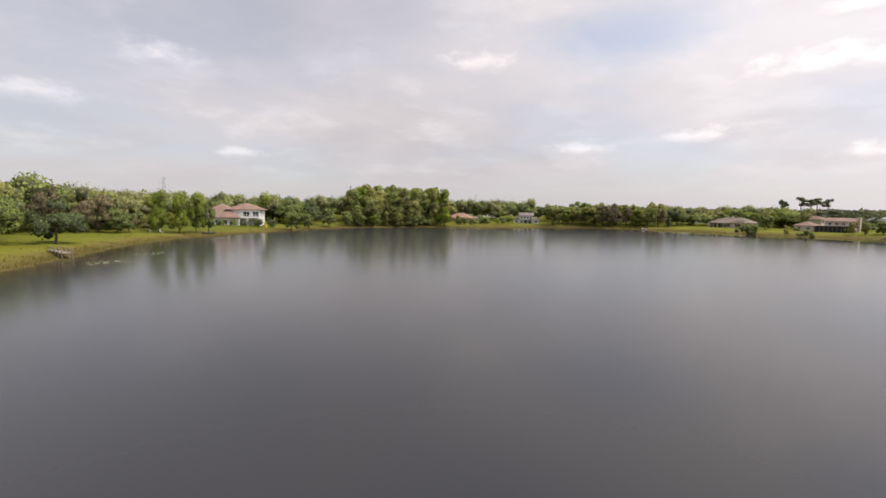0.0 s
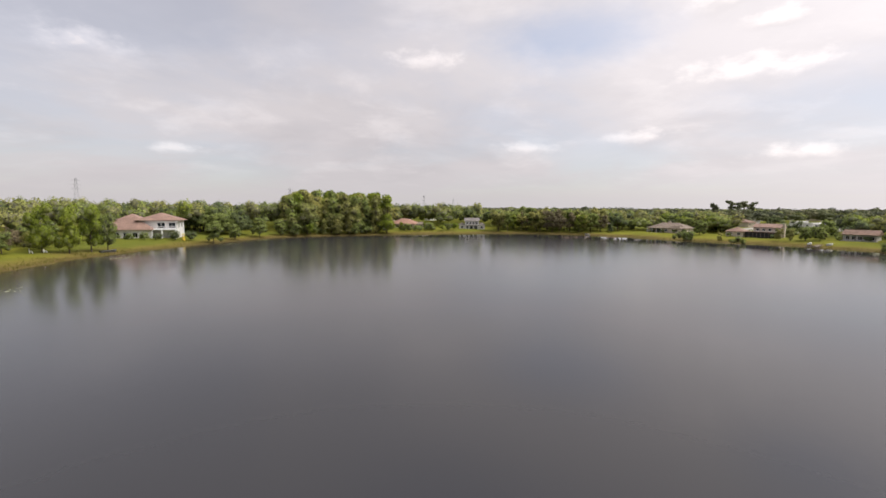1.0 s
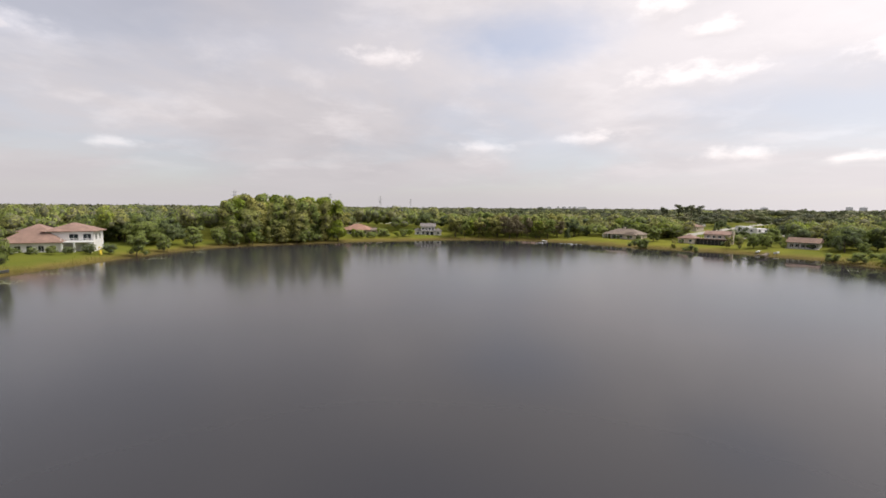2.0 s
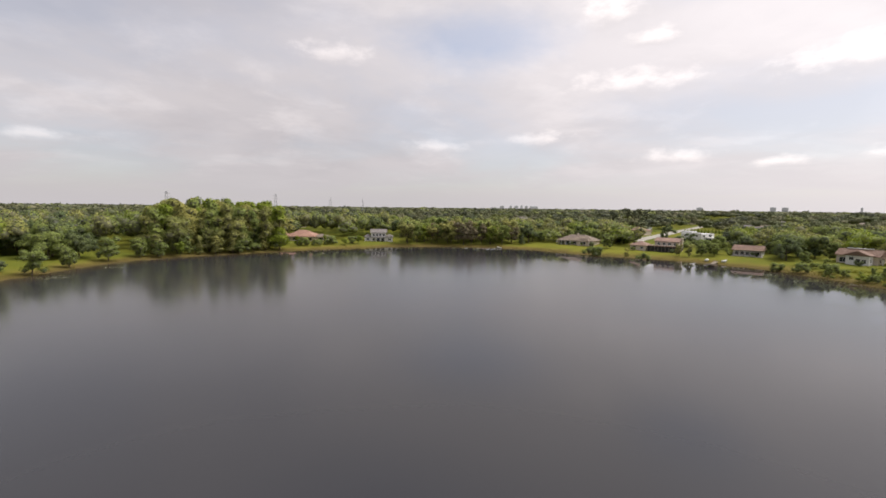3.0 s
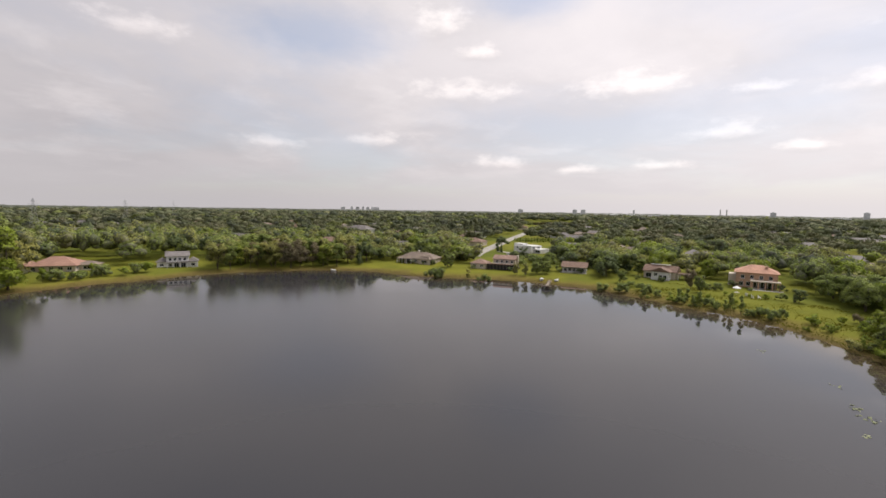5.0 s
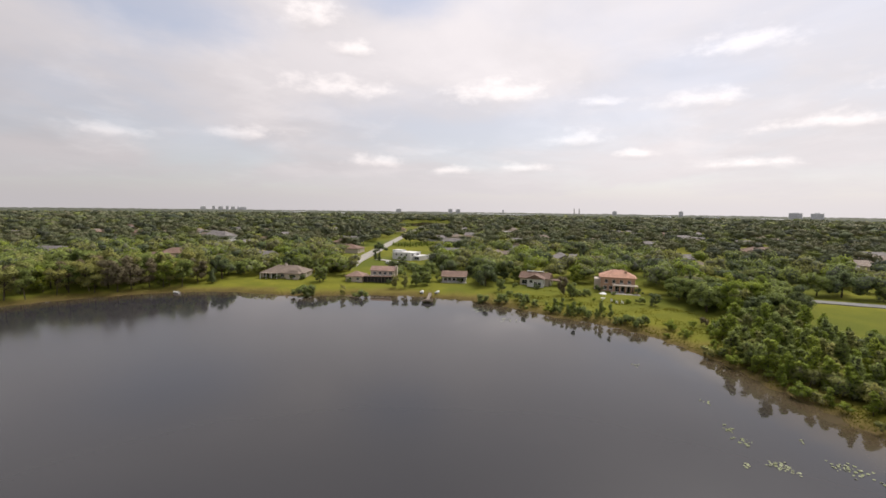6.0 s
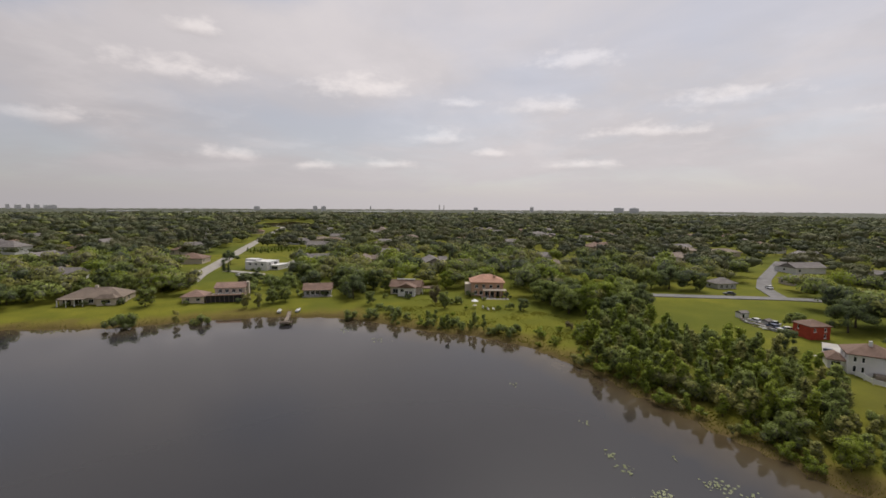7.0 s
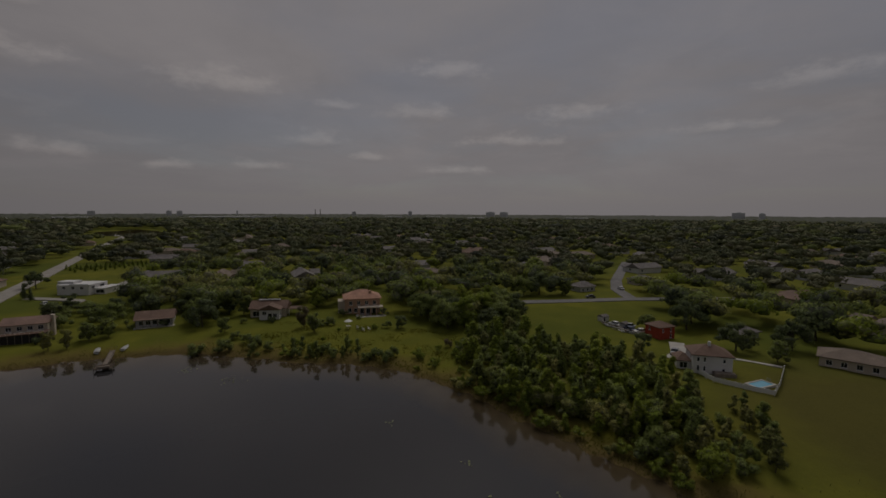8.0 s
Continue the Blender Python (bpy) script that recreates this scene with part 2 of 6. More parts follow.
def mat_water():
    """Dark peaty water, browner where the silty bed comes near, with small ripples."""
    m = Mat("lake_water", 0.09, 0.5)
    m.b.inputs["IOR"].default_value = 1.36
    v = m.coords(world=True)
    v2 = m.coords(world=True, scale=(1.0, 0.8, 1.0))
    depth = m.n("ShaderNodeAttribute")
    depth.attribute_name = "depth"
    cloudy = m.noise(v, 0.12, 4)
    deep = m.mix(m.noise(v, 0.03, 3), (0.029, 0.029, 0.0310), (0.041, 0.040, 0.0420))
    shallow = m.mix(m.rng(cloudy, 0.35, 0.65), (0.060, 0.044, 0.024), (0.105, 0.080, 0.044))
    k = m.n("ShaderNodeMath")
    k.operation = "MULTIPLY_ADD"
    m.link(cloudy, k.inputs[0])
    k.inputs[1].default_value = 1.1
    m.link(depth.outputs["Fac"], k.inputs[2])
    m.base(m.mix(m.rng(k.outputs[0], 0.6, 2.3), shallow, deep))
    a, b = m.noise(v2, 3.4, 2, 0.5), m.noise(v2, 1.2, 2, 0.5)
    # a sheltered mirror along the banks, wind-roughened in streaks further out
    fetch = m.n("ShaderNodeAttribute")
    fetch.attribute_name = "fetch"
    streak = m.noise(m.coords(world=True, scale=(0.35, 1.0, 1.0)), 0.06, 4, 0.6)
    wind = m.n("ShaderNodeMath")
    wind.operation = "MULTIPLY_ADD"
    m.link(streak, wind.inputs[0])
    wind.inputs[1].default_value = 50.0
    m.link(fetch.outputs["Fac"], wind.inputs[2])
    side = m.n("ShaderNodeSeparateXYZ")
    m.link(v, side.inputs[0])
    gale = m.n("ShaderNodeMath")
    gale.operation = "ADD"
    m.link(wind.outputs[0], gale.inputs[0])
    m.link(m.rng(side.outputs[0], 30, -35, 0, 28), gale.inputs[1])
    wind = gale
    m.link(m.rng(wind.outputs[0], 38, 62, 0.018, 0.15), m.b.inputs["Roughness"])
    gust = m.rng(m.noise(v, 0.016, 3), 0.35, 0.65, 0.12, 0.4)
    k2 = m.n("ShaderNodeMath")
    k2.operation = "MULTIPLY_ADD"
    m.link(a, k2.inputs[0])
    m.link(gust, k2.inputs[1])
    m.link(b, k2.inputs[2])
    m.bump(k2.outputs[0], 0.10, 0.06)
    for link in m.b.inputs["Normal"].links:
        m.link(m.rng(wind.outputs[0], 38, 64, 0.04, 0.11), link.from_node.inputs["Strength"])
    return m.m


GROUND, WATER = mat_ground(), mat_water()
LEAF_OAK = mat_leaf("leaf_oak", (0.143, 0.191, 0.061), (0.341, 0.391, 0.107))
LEAF_BRIGHT = mat_leaf("leaf_bright", (0.158, 0.219, 0.030), (0.328, 0.392, 0.060), 0.1)
LEAF_DARK = mat_leaf("leaf_dark", (0.097, 0.134, 0.062), (0.222, 0.260, 0.104))
LEAF_PINE = mat_leaf("leaf_pine", (0.118, 0.140, 0.090), (0.269, 0.279, 0.168))
LEAF_MIX = mat_leaf("leaf_mixed", (0.182, 0.206, 0.070), (0.420, 0.426, 0.135), 0.2)
LEAF_DRY = mat_leaf("leaf_dry", (0.150, 0.132, 0.078), (0.290, 0.250, 0.150), 0.1)
BARK = mat_plain("bark", (0.10, 0.08, 0.06), 0.9, 0.1, vary=0.3, scale=4)
WHITE = mat_plain("white_stucco", (0.66, 0.65, 0.64), 0.8, vary=0.06)
CREAM = mat_plain("cream_stucco", (0.54, 0.47, 0.39), 0.8, vary=0.08)
TAN = mat_plain("tan_stucco", (0.46, 0.37, 0.28), 0.8, vary=0.1)
GREY_WALL = mat_plain("grey_siding", (0.50, 0.50, 0.51), 0.7, vary=0.08)
PEACH = mat_plain("peach_stucco", (0.50, 0.32, 0.22), 0.8, vary=0.1)
BRICK_RED = mat_plain("red_painted_brick", (0.36, 0.055, 0.03), 0.8, vary=0.15, scale=4)
TRIM = mat_plain("white_trim", (0.75, 0.75, 0.74), 0.5, vary=0.04)
DARK = mat_plain("dark_screen", (0.03, 0.028, 0.03), 0.6, vary=0.2)
CONCRETE = mat_plain("concrete", (0.46, 0.44, 0.40), 0.85, vary=0.12)
ASPHALT = mat_plain("asphalt", (0.20, 0.195, 0.19), 0.9, 0.2, vary=0.15)
PALE_ROAD = mat_plain("worn_pale_road", (0.33, 0.31, 0.275), 0.9, 0.2, vary=0.15)
WOOD = mat_plain("weathered_wood", (0.25, 0.21, 0.17), 0.85, 0.2, vary=0.2, scale=5)
STEEL = mat_plain("galvanised_steel", (0.30, 0.31, 0.32), 0.5, 0.5, 0.6)
ROOF_CLAY = mat_roof("clay_tile", (0.29, 0.19, 0.15))
ROOF_ORANGE = mat_roof("orange_tile", (0.52, 0.29, 0.20))
ROOF_TERRA = mat_roof("terracotta_tile", (0.36, 0.21, 0.155))
ROOF_BROWN = mat_roof("brown_shingle", (0.21, 0.135, 0.10), 0.25)
ROOF_TAN = mat_roof("tan_shingle", (0.235, 0.185, 0.145), 0.25)
ROOF_GREY = mat_roof("grey_shingle", (0.21, 0.19, 0.18), 0.25)
GLASS = Mat("window_glass", 0.06, 0.5).base((0.02, 0.025, 0.03)).m
POOL_WATER = Mat("pool_water", 0.05, 0.5).base((0.16, 0.45, 0.60)).m


# ---- mesh helpers ----
def part(name, bm, material, parent, label=""):
    """Links a bmesh as one mesh object under a thing or a part."""
    me = bpy.data.meshes.new(name)
    bm.to_mesh(me)
    bm.free()
    me.materials.append(material)
    ob = new(name, me)
    ob.parent = parent
    if label:
        ob["label"] = label
    return ob


def mesh_object(name, verts, faces, material, parent=None, smooth=False):
    """A mesh object from numpy vertices and faces of one size."""
    verts, faces = np.asarray(verts, np.float32), np.asarray(faces, np.int32)
    me = bpy.data.meshes.new(name)
    me.vertices.add(len(verts))
    me.vertices.foreach_set("co", verts.ravel())
    k = faces.shape[1]
    me.loops.add(faces.size)
    me.loops.foreach_set("vertex_index", faces.ravel())
    me.polygons.add(len(faces))
    me.polygons.foreach_set("loop_start", np.arange(0, faces.size, k, dtype=np.int32))
    me.polygons.foreach_set("use_smooth", np.full(len(faces), smooth))
    me.update(calc_edges=True)
    me.materials.append(material)
    ob = new(name, me)
    ob.parent = parent
    return ob


def thing(name, label, category, m=None, group=""):
    ob = new(name)
    ob.empty_display_size = 0.5
    if m is not None:
        ob.matrix_world = m
    return tagged(ob, label, category, group)


def add_box(bm, x0, y0, z0, x1, y1, z1):
    vs = [bm.verts.new(p) for p in ((x0, y0, z0), (x1, y0, z0), (x1, y1, z0), (x0, y1, z0),
                                    (x0, y0, z1), (x1, y0, z1), (x1, y1, z1), (x0, y1, z1))]
    for f in ((3, 2, 1, 0), (4, 5, 6, 7), (0, 1, 5, 4), (1, 2, 6, 5), (2, 3, 7, 6), (3, 0, 4, 7)):
        bm.faces.new([vs[i] for i in f])


def box(x0, y0, z0, x1, y1, z1, bevel=0.0):
    bm = bmesh.new()
    add_box(bm, x0, y0, z0, x1, y1, z1)
    if bevel:
        bmesh.ops.bevel(bm, geom=bm.edges[:], offset=bevel, segments=1, affect="EDGES")
    return bm


def tube(points, radii, sides=7):
    """A tapered tube along points."""
    bm = bmesh.new()
    rings = []
    for i, p in enumerate(points):
        p = Vector(p)
        a, b = Vector(points[max(i - 1, 0)]), Vector(points[min(i + 1, len(points) - 1)])
        q = (b - a).to_track_quat("Z", "Y")
        rings.append([bm.verts.new(p + q @ Vector((math.cos(t) * radii[i], math.sin(t) * radii[i], 0)))
                      for t in (2 * math.pi * k / sides for k in range(sides))])
    for r0, r1 in zip(rings, rings[1:]):
        for k in range(sides):
            bm.faces.new((r0[k], r0[(k + 1) % sides], r1[(k + 1) % sides], r1[k]))
    bm.faces.new(rings[-1])
    bm.faces.new(rings[0][::-1])
    return bm


def join(target, other):
    """Adds bmesh other to target."""
    me = bpy.data.meshes.new("tmp")
    other.to_mesh(me)
    other.free()
    target.from_mesh(me)
    bpy.data.meshes.remove(me)
    return target


def lump(cuts):
    """A coarse ball: the kernel of a crown's foliage masses."""
    bm = bmesh.new()
    bmesh.ops.create_icosphere(bm, subdivisions=cuts, radius=1.0)
    v, f = np.array([q.co[:] for q in bm.verts]), np.array([[q.index for q in t.verts] for t in bm.faces])
    bm.free()
    return v, f


ROUGH_V, ROUGH_F = lump(1)


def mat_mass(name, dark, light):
    """Foliage seen from afar: leaf masses, the shade of gaps between them painted as dark noise."""
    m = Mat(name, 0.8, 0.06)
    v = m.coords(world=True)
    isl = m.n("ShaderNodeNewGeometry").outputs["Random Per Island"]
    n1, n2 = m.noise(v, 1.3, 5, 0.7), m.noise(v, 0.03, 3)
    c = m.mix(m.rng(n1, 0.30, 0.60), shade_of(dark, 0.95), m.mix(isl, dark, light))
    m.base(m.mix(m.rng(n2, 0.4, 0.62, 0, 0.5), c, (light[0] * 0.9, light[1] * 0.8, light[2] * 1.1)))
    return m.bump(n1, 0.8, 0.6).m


# inner masses, toned darker than the leaf clumps over them
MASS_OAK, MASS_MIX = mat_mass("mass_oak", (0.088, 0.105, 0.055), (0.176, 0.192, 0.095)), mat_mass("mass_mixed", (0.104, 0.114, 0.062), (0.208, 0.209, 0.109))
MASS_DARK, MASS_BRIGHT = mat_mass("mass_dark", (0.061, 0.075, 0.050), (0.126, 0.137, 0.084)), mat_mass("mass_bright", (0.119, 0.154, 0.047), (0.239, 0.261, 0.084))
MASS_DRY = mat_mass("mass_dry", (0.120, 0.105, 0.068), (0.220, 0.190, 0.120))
# the same foliage from afar: single clumps don't stand out, haze greys the colours
FAR_LEAVES = (mat_leaf("far_leaf_oak", (0.090, 0.103, 0.056), (0.136, 0.150, 0.077)), mat_leaf("far_leaf_mixed", (0.108, 0.112, 0.064), (0.158, 0.159, 0.084)),
              mat_leaf("far_leaf_dark", (0.065, 0.079, 0.054), (0.105, 0.115, 0.068)), mat_leaf("far_leaf_bright", (0.132, 0.152, 0.054), (0.180, 0.197, 0.070)))
MASSES = (MASS_OAK, MASS_MIX, MASS_DARK, MASS_BRIGHT)


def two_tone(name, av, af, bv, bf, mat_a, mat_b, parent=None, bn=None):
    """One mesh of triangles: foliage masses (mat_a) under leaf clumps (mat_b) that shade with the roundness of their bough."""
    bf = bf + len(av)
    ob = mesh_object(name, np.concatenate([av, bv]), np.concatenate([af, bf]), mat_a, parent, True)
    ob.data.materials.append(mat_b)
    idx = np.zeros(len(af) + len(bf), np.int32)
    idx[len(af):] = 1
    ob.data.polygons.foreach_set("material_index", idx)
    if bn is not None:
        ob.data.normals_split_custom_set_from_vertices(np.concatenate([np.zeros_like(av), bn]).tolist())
    return ob


# ---- the lake, its shore and the ground ----
MIDDLE = (35.0, 80.0)
SHORE = [(-50, 30), (-51, 50), (-55, 64), (-60, 78), (-64, 95), (-65, 112), (-62, 128), (-57, 145), (-51, 165), (-45, 180),
         (-30, 192), (-15, 197), (0, 203), (15, 209), (32, 211), (54, 215), (75, 210), (91, 202), (101, 192), (108, 178),
         (113, 166), (124, 155), (134, 142), (140, 127), (142, 114), (140, 103), (138, 91), (138, 80), (136, 71), (131.5, 63.5),
         (124.5, 55), (116.6, 48), (109.4, 41), (103.6, 35), (97.2, 28.8), (91, 19), (85, 2), (80, -25), (65, -60), (35, -80), (0, -75),
         (-35, -50), (-48, -10)]
_ang = np.array([math.atan2(y - MIDDLE[1], x - MIDDLE[0]) for x, y in SHORE])
_rad = np.array([math.hypot(y - MIDDLE[1], x - MIDDLE[0]) for x, y in SHORE])
_o = np.argsort(_ang)
_ang, _rad = _ang[_o], _rad[_o]
_ang = np.concatenate([_ang - 2 * math.pi, _ang, _ang + 2 * math.pi])
_rad = np.tile(_rad, 3)
_fa = np.linspace(-math.pi, math.pi, 1441)
_fr = np.interp(_fa, _ang, _rad)
_k = np.hanning(17)
_fr = np.convolve(np.concatenate([_fr[-9:-1], _fr, _fr[1:9]]), _k / _k.sum(), "valid")
_fr = _fr + 0.5 * np.sin(_fa * 61) * np.sin(_fa * 23 + 1) + 0.35 * np.sin(_fa * 137 + 2)


def inland(x, y):
    """Distance beyond the waterline, measured from the middle of the lake (minus: on the water)."""
    a, r = np.arctan2(np.asarray(y) - MIDDLE[1], np.asarray(x) - MIDDLE[0]), np.hypot(np.asarray(y) - MIDDLE[1], np.asarray(x) - MIDDLE[0])
    return r - np.interp(a, _fa, _fr)


def level(d):
    d = np.asarray(d, float)
    p = np.maximum(d, 0)
    return np.where(d > 0, 1.15 * (1 - np.exp(-p / 9)) + 1.35 * (1 - np.exp(-p / 40)), np.maximum(d * 0.16, -2.2))


def ground_z(x, y):
    return float(level(inland(x, y)))


def build_ground():
    offs = [-60, -25, -12, -6, -3, -1.5, -0.6, 0.3, 1.2, 2.2, 3.5, 5, 7, 9.5, 12.5, 16, 20, 25, 31, 38, 47, 58, 72, 90, 115, 150,
            200, 270, 370, 520, 750, 1100, 1600, 2300, 3100, 3960]
    na = 1080
    a = np.linspace(-math.pi, math.pi, na, endpoint=False)
    rs = np.interp(a, _fa, _fr)
    rows_ = []
    for i, o in enumerate(offs):
        r = np.maximum(rs + o, 4 + 2 * i)
        x, y = MIDDLE[0] + r * np.cos(a), MIDDLE[1] + r * np.sin(a)
        z = level(np.full(na, float(o)))
        if o > 1:
            z = z + min(0.12, 0.02 * o) * (np.sin(x * 0.31 + y * 0.17) * np.sin(y * 0.23 - 1) + 0.5 * np.sin(x * 0.9) * np.sin(y * 0.8 + x * 0.2))
        rows_.append(np.stack([x, y, z], 1))
    v = np.concatenate(rows_ + [np.array([[*MIDDLE, -2.3]])])
    i, j = np.meshgrid(np.arange(len(offs) - 1), np.arange(na), indexing="ij")
    j2 = (j + 1) % na
    quads = np.stack([i * na + j, (i + 1) * na + j, (i + 1) * na + j2, i * na + j2], -1).reshape(-1, 4)
    ob = mesh_object("ground", v, quads, GROUND, smooth=True)
    bm = bmesh.new()
    bm.from_mesh(ob.data)
    bm.verts.ensure_lookup_table()
    c = bm.verts[len(v) - 1]
    for k in range(na):
        bm.faces.new((c, bm.verts[k], bm.verts[(k + 1) % na])).smooth = True
    bm.to_mesh(ob.data)
    bm.free()
    tagged(ob, "green lawns and brown marshy banks round the lake", "ground", kind="structure")
    wo = [5, 0.5, -0.5, -2, -4, -7, -11, -16, -22, -30, -45, -60]
    wr = [np.maximum(rs + o, 20) for o in wo]
    wv = np.concatenate([np.stack([MIDDLE[0] + r * np.cos(a), MIDDLE[1] + r * np.sin(a), np.zeros(na)], 1) for r in wr])
    i, j = np.meshgrid(np.arange(len(wo) - 1), np.arange(na), indexing="ij")
    j2 = (j + 1) % na
    w = mesh_object("water", wv, np.stack([(i + 1) * na + j, i * na + j, i * na + j2, (i + 1) * na + j2], -1).reshape(-1, 4), WATER)
    bm = bmesh.new()
    bm.from_mesh(w.data)
    bm.verts.ensure_lookup_table()
    bm.faces.new([bm.verts[(len(wo) - 1) * na + k] for k in range(na)])
    bm.to_mesh(w.data)
    bm.free()
    at = w.data.attributes.new("depth", "FLOAT", "POINT")
    at.data.foreach_set("value", np.repeat([max(0.0, -level(float(o))) for o in wo], na).astype(np.float32))
    at = w.data.attributes.new("fetch", "FLOAT", "POINT")
    at.data.foreach_set("value", np.repeat([max(0.0, -float(o)) for o in wo], na).astype(np.float32))
    tagged(w, "dark grey rippled lake mirroring the overcast sky", "water", kind="structure")


build_ground()


# ---- plants ----
def crown_arrays(rng, blobs, count, size, droop=0.0, flat=0.6):
    """Many small leaf clumps on the skins of overlapping blobs: vertices, triangles and normals."""
    blobs = np.asarray(blobs, float)
    w = blobs[:, 3] * blobs[:, 4]
    pick = rng.choice(len(blobs), count, p=w / w.sum())
    d = rng.normal(size=(count, 3))
    d[:, 2] = np.where(d[:, 2] < -0.5, -d[:, 2], d[:, 2])
    d /= np.linalg.norm(d, axis=1)[:, None]
    rad = np.stack([blobs[pick, 3], blobs[pick, 3], blobs[pick, 4]], 1)
    p = blobs[pick, :3] + d * rad * rng.uniform(0.70, 1.14, (count, 1))
    n = d * np.array([1, 1, 1.2]) + rng.normal(size=(count, 3)) * flat
    n /= np.linalg.norm(n, axis=1)[:, None]
    u = np.cross(n, rng.normal(size=(count, 3)))
    u /= np.linalg.norm(u, axis=1)[:, None]
    v = np.cross(n, u)
    s = size * rng.uniform(0.55, 1.35, (count, 1))
    lift = n * s * 0.25
    q = np.stack([p - u * s * 0.9 - v * s * 0.45, p + u * s * rng.uniform(0.7, 1.1, (count, 1)) - v * s * 0.4 + lift, p + v * s * rng.uniform(0.7, 1.1, (count, 1)) - lift], 1)
    q[:, :, 2] -= droop * s
    mid = (blobs[:, :3] * w[:, None]).sum(0) / w.sum()
    out = p - mid
    out /= np.linalg.norm(out, axis=1)[:, None] + 1e-6
    nn = d * 0.62 + out * 0.38 + rng.normal(size=(count, 3)) * 0.22
    nn /= np.linalg.norm(nn, axis=1)[:, None]
    return q.reshape(-1, 3), np.arange(count * 3).reshape(-1, 3), np.repeat(nn, 3, 0)


def blobs_for(rng, kind, h):
    """Crown blobs (x, y, z, radius, half height) and trunk height for a tree of height h."""
    out = []
    if kind == "oak":
        for k in range(24):
            a, r = rng.uniform(0, 6.28), 0.46 * h * math.sqrt(rng.uniform(0.02, 1))
            out.append((r * math.cos(a), r * math.sin(a), h * (0.70 - 0.36 * (r / (0.46 * h)) ** 2 + rng.uniform(-0.2, 0.1)), h * rng.uniform(0.10, 0.18), h * rng.uniform(0.09, 0.15)))
    elif kind == "round":
        for k in range(21):
            a, r = rng.uniform(0, 6.28), 0.28 * h * math.sqrt(rng.uniform(0, 1))
            out.append((r * math.cos(a), r * math.sin(a), h * rng.uniform(0.15, 0.84), h * rng.uniform(0.10, 0.16), h * rng.uniform(0.10, 0.16)))
    elif kind == "tall":
        for k in range(15):
            z = rng.uniform(0.12, 0.93)
            a, r = rng.uniform(0, 6.28), 0.19 * h * rng.uniform(0.1, 1) * (1.25 - z)
            out.append((r * math.cos(a), r * math.sin(a), h * z, h * rng.uniform(0.07, 0.13) * (1.4 - 0.5 * z), h * rng.uniform(0.07, 0.12)))
    elif kind == "cone":
        for k in range(12):
            z = k / 12
            out.append((rng.normal() * 0.01 * h, rng.normal() * 0.01 * h, h * (0.12 + 0.82 * z), h * (0.20 * (1 - z) + 0.02), h * 0.09))
    elif kind == "pine":
        for k in range(9):
            a, r = rng.uniform(0, 6.28), h * rng.uniform(0.03, 0.15)
            out.append((r * math.cos(a), r * math.sin(a), h * rng.uniform(0.68, 0.96), h * rng.uniform(0.07, 0.11), h * rng.uniform(0.05, 0.085)))
    elif kind == "sapling":
        for k in range(17):
            z = rng.uniform(0.08, 0.94)
            a, r = rng.uniform(0, 6.28), 0.19 * h * rng.uniform(0.1, 1) * (1.2 - 0.8 * z)
            out.append((r * math.cos(a), r * math.sin(a), h * z, h * rng.uniform(0.075, 0.12) * (1.35 - 0.7 * z), h * rng.uniform(0.07, 0.12)))
    elif kind == "wispy":
        for k in range(13):
            a, r = rng.uniform(0, 6.28), h * 0.24 * math.sqrt(rng.uniform(0, 1))
            out.append((r * math.cos(a), r * math.sin(a), h * rng.uniform(0.25, 0.9), h * rng.uniform(0.07, 0.13), h * rng.uniform(0.09, 0.15)))
    else:  # shrub
        for k in range(9):
            a, r = rng.uniform(0, 6.28), h * 0.5 * math.sqrt(rng.uniform(0, 1))
            out.append((r * math.cos(a), r * math.sin(a), h * rng.uniform(0.22, 0.72), h * rng.uniform(0.17, 0.28), h * rng.uniform(0.18, 0.3)))
    return out


# kind: leaf clumps, clump size at height 10 m, trunk part of the height, trunk radius part of the height
TREE = {"oak": (3700, 0.22, 0.5, 0.022), "round": (3000, 0.21, 0.5, 0.016), "tall": (2000, 0.23, 0.8, 0.012), "cone": (1300, 0.21, 0.9, 0.012),
        "pine": (1100, 0.25, 0.85, 0.013), "wispy": (2000, 0.22, 0.7, 0.011), "shrub": (1200, 0.38, 0.4, 0.012),
        "sapling": (1400, 0.24, 0.8, 0.010)}
PLANT_LABEL = {"oak": "broad dark green oak with a rounded crown", "round": "leafy green tree with a rounded crown",
               "tall": "tall slender green woodland tree", "cone": "dark green cone-shaped conifer", "pine": "tall pine with a bare trunk and high crown",
               "wispy": "thin open-crowned green lakeside tree", "shrub": "dense green shrub on the grassy bank", "sapling": "slim upright young tree of the lakeside thicket"}
PROTOS = {}


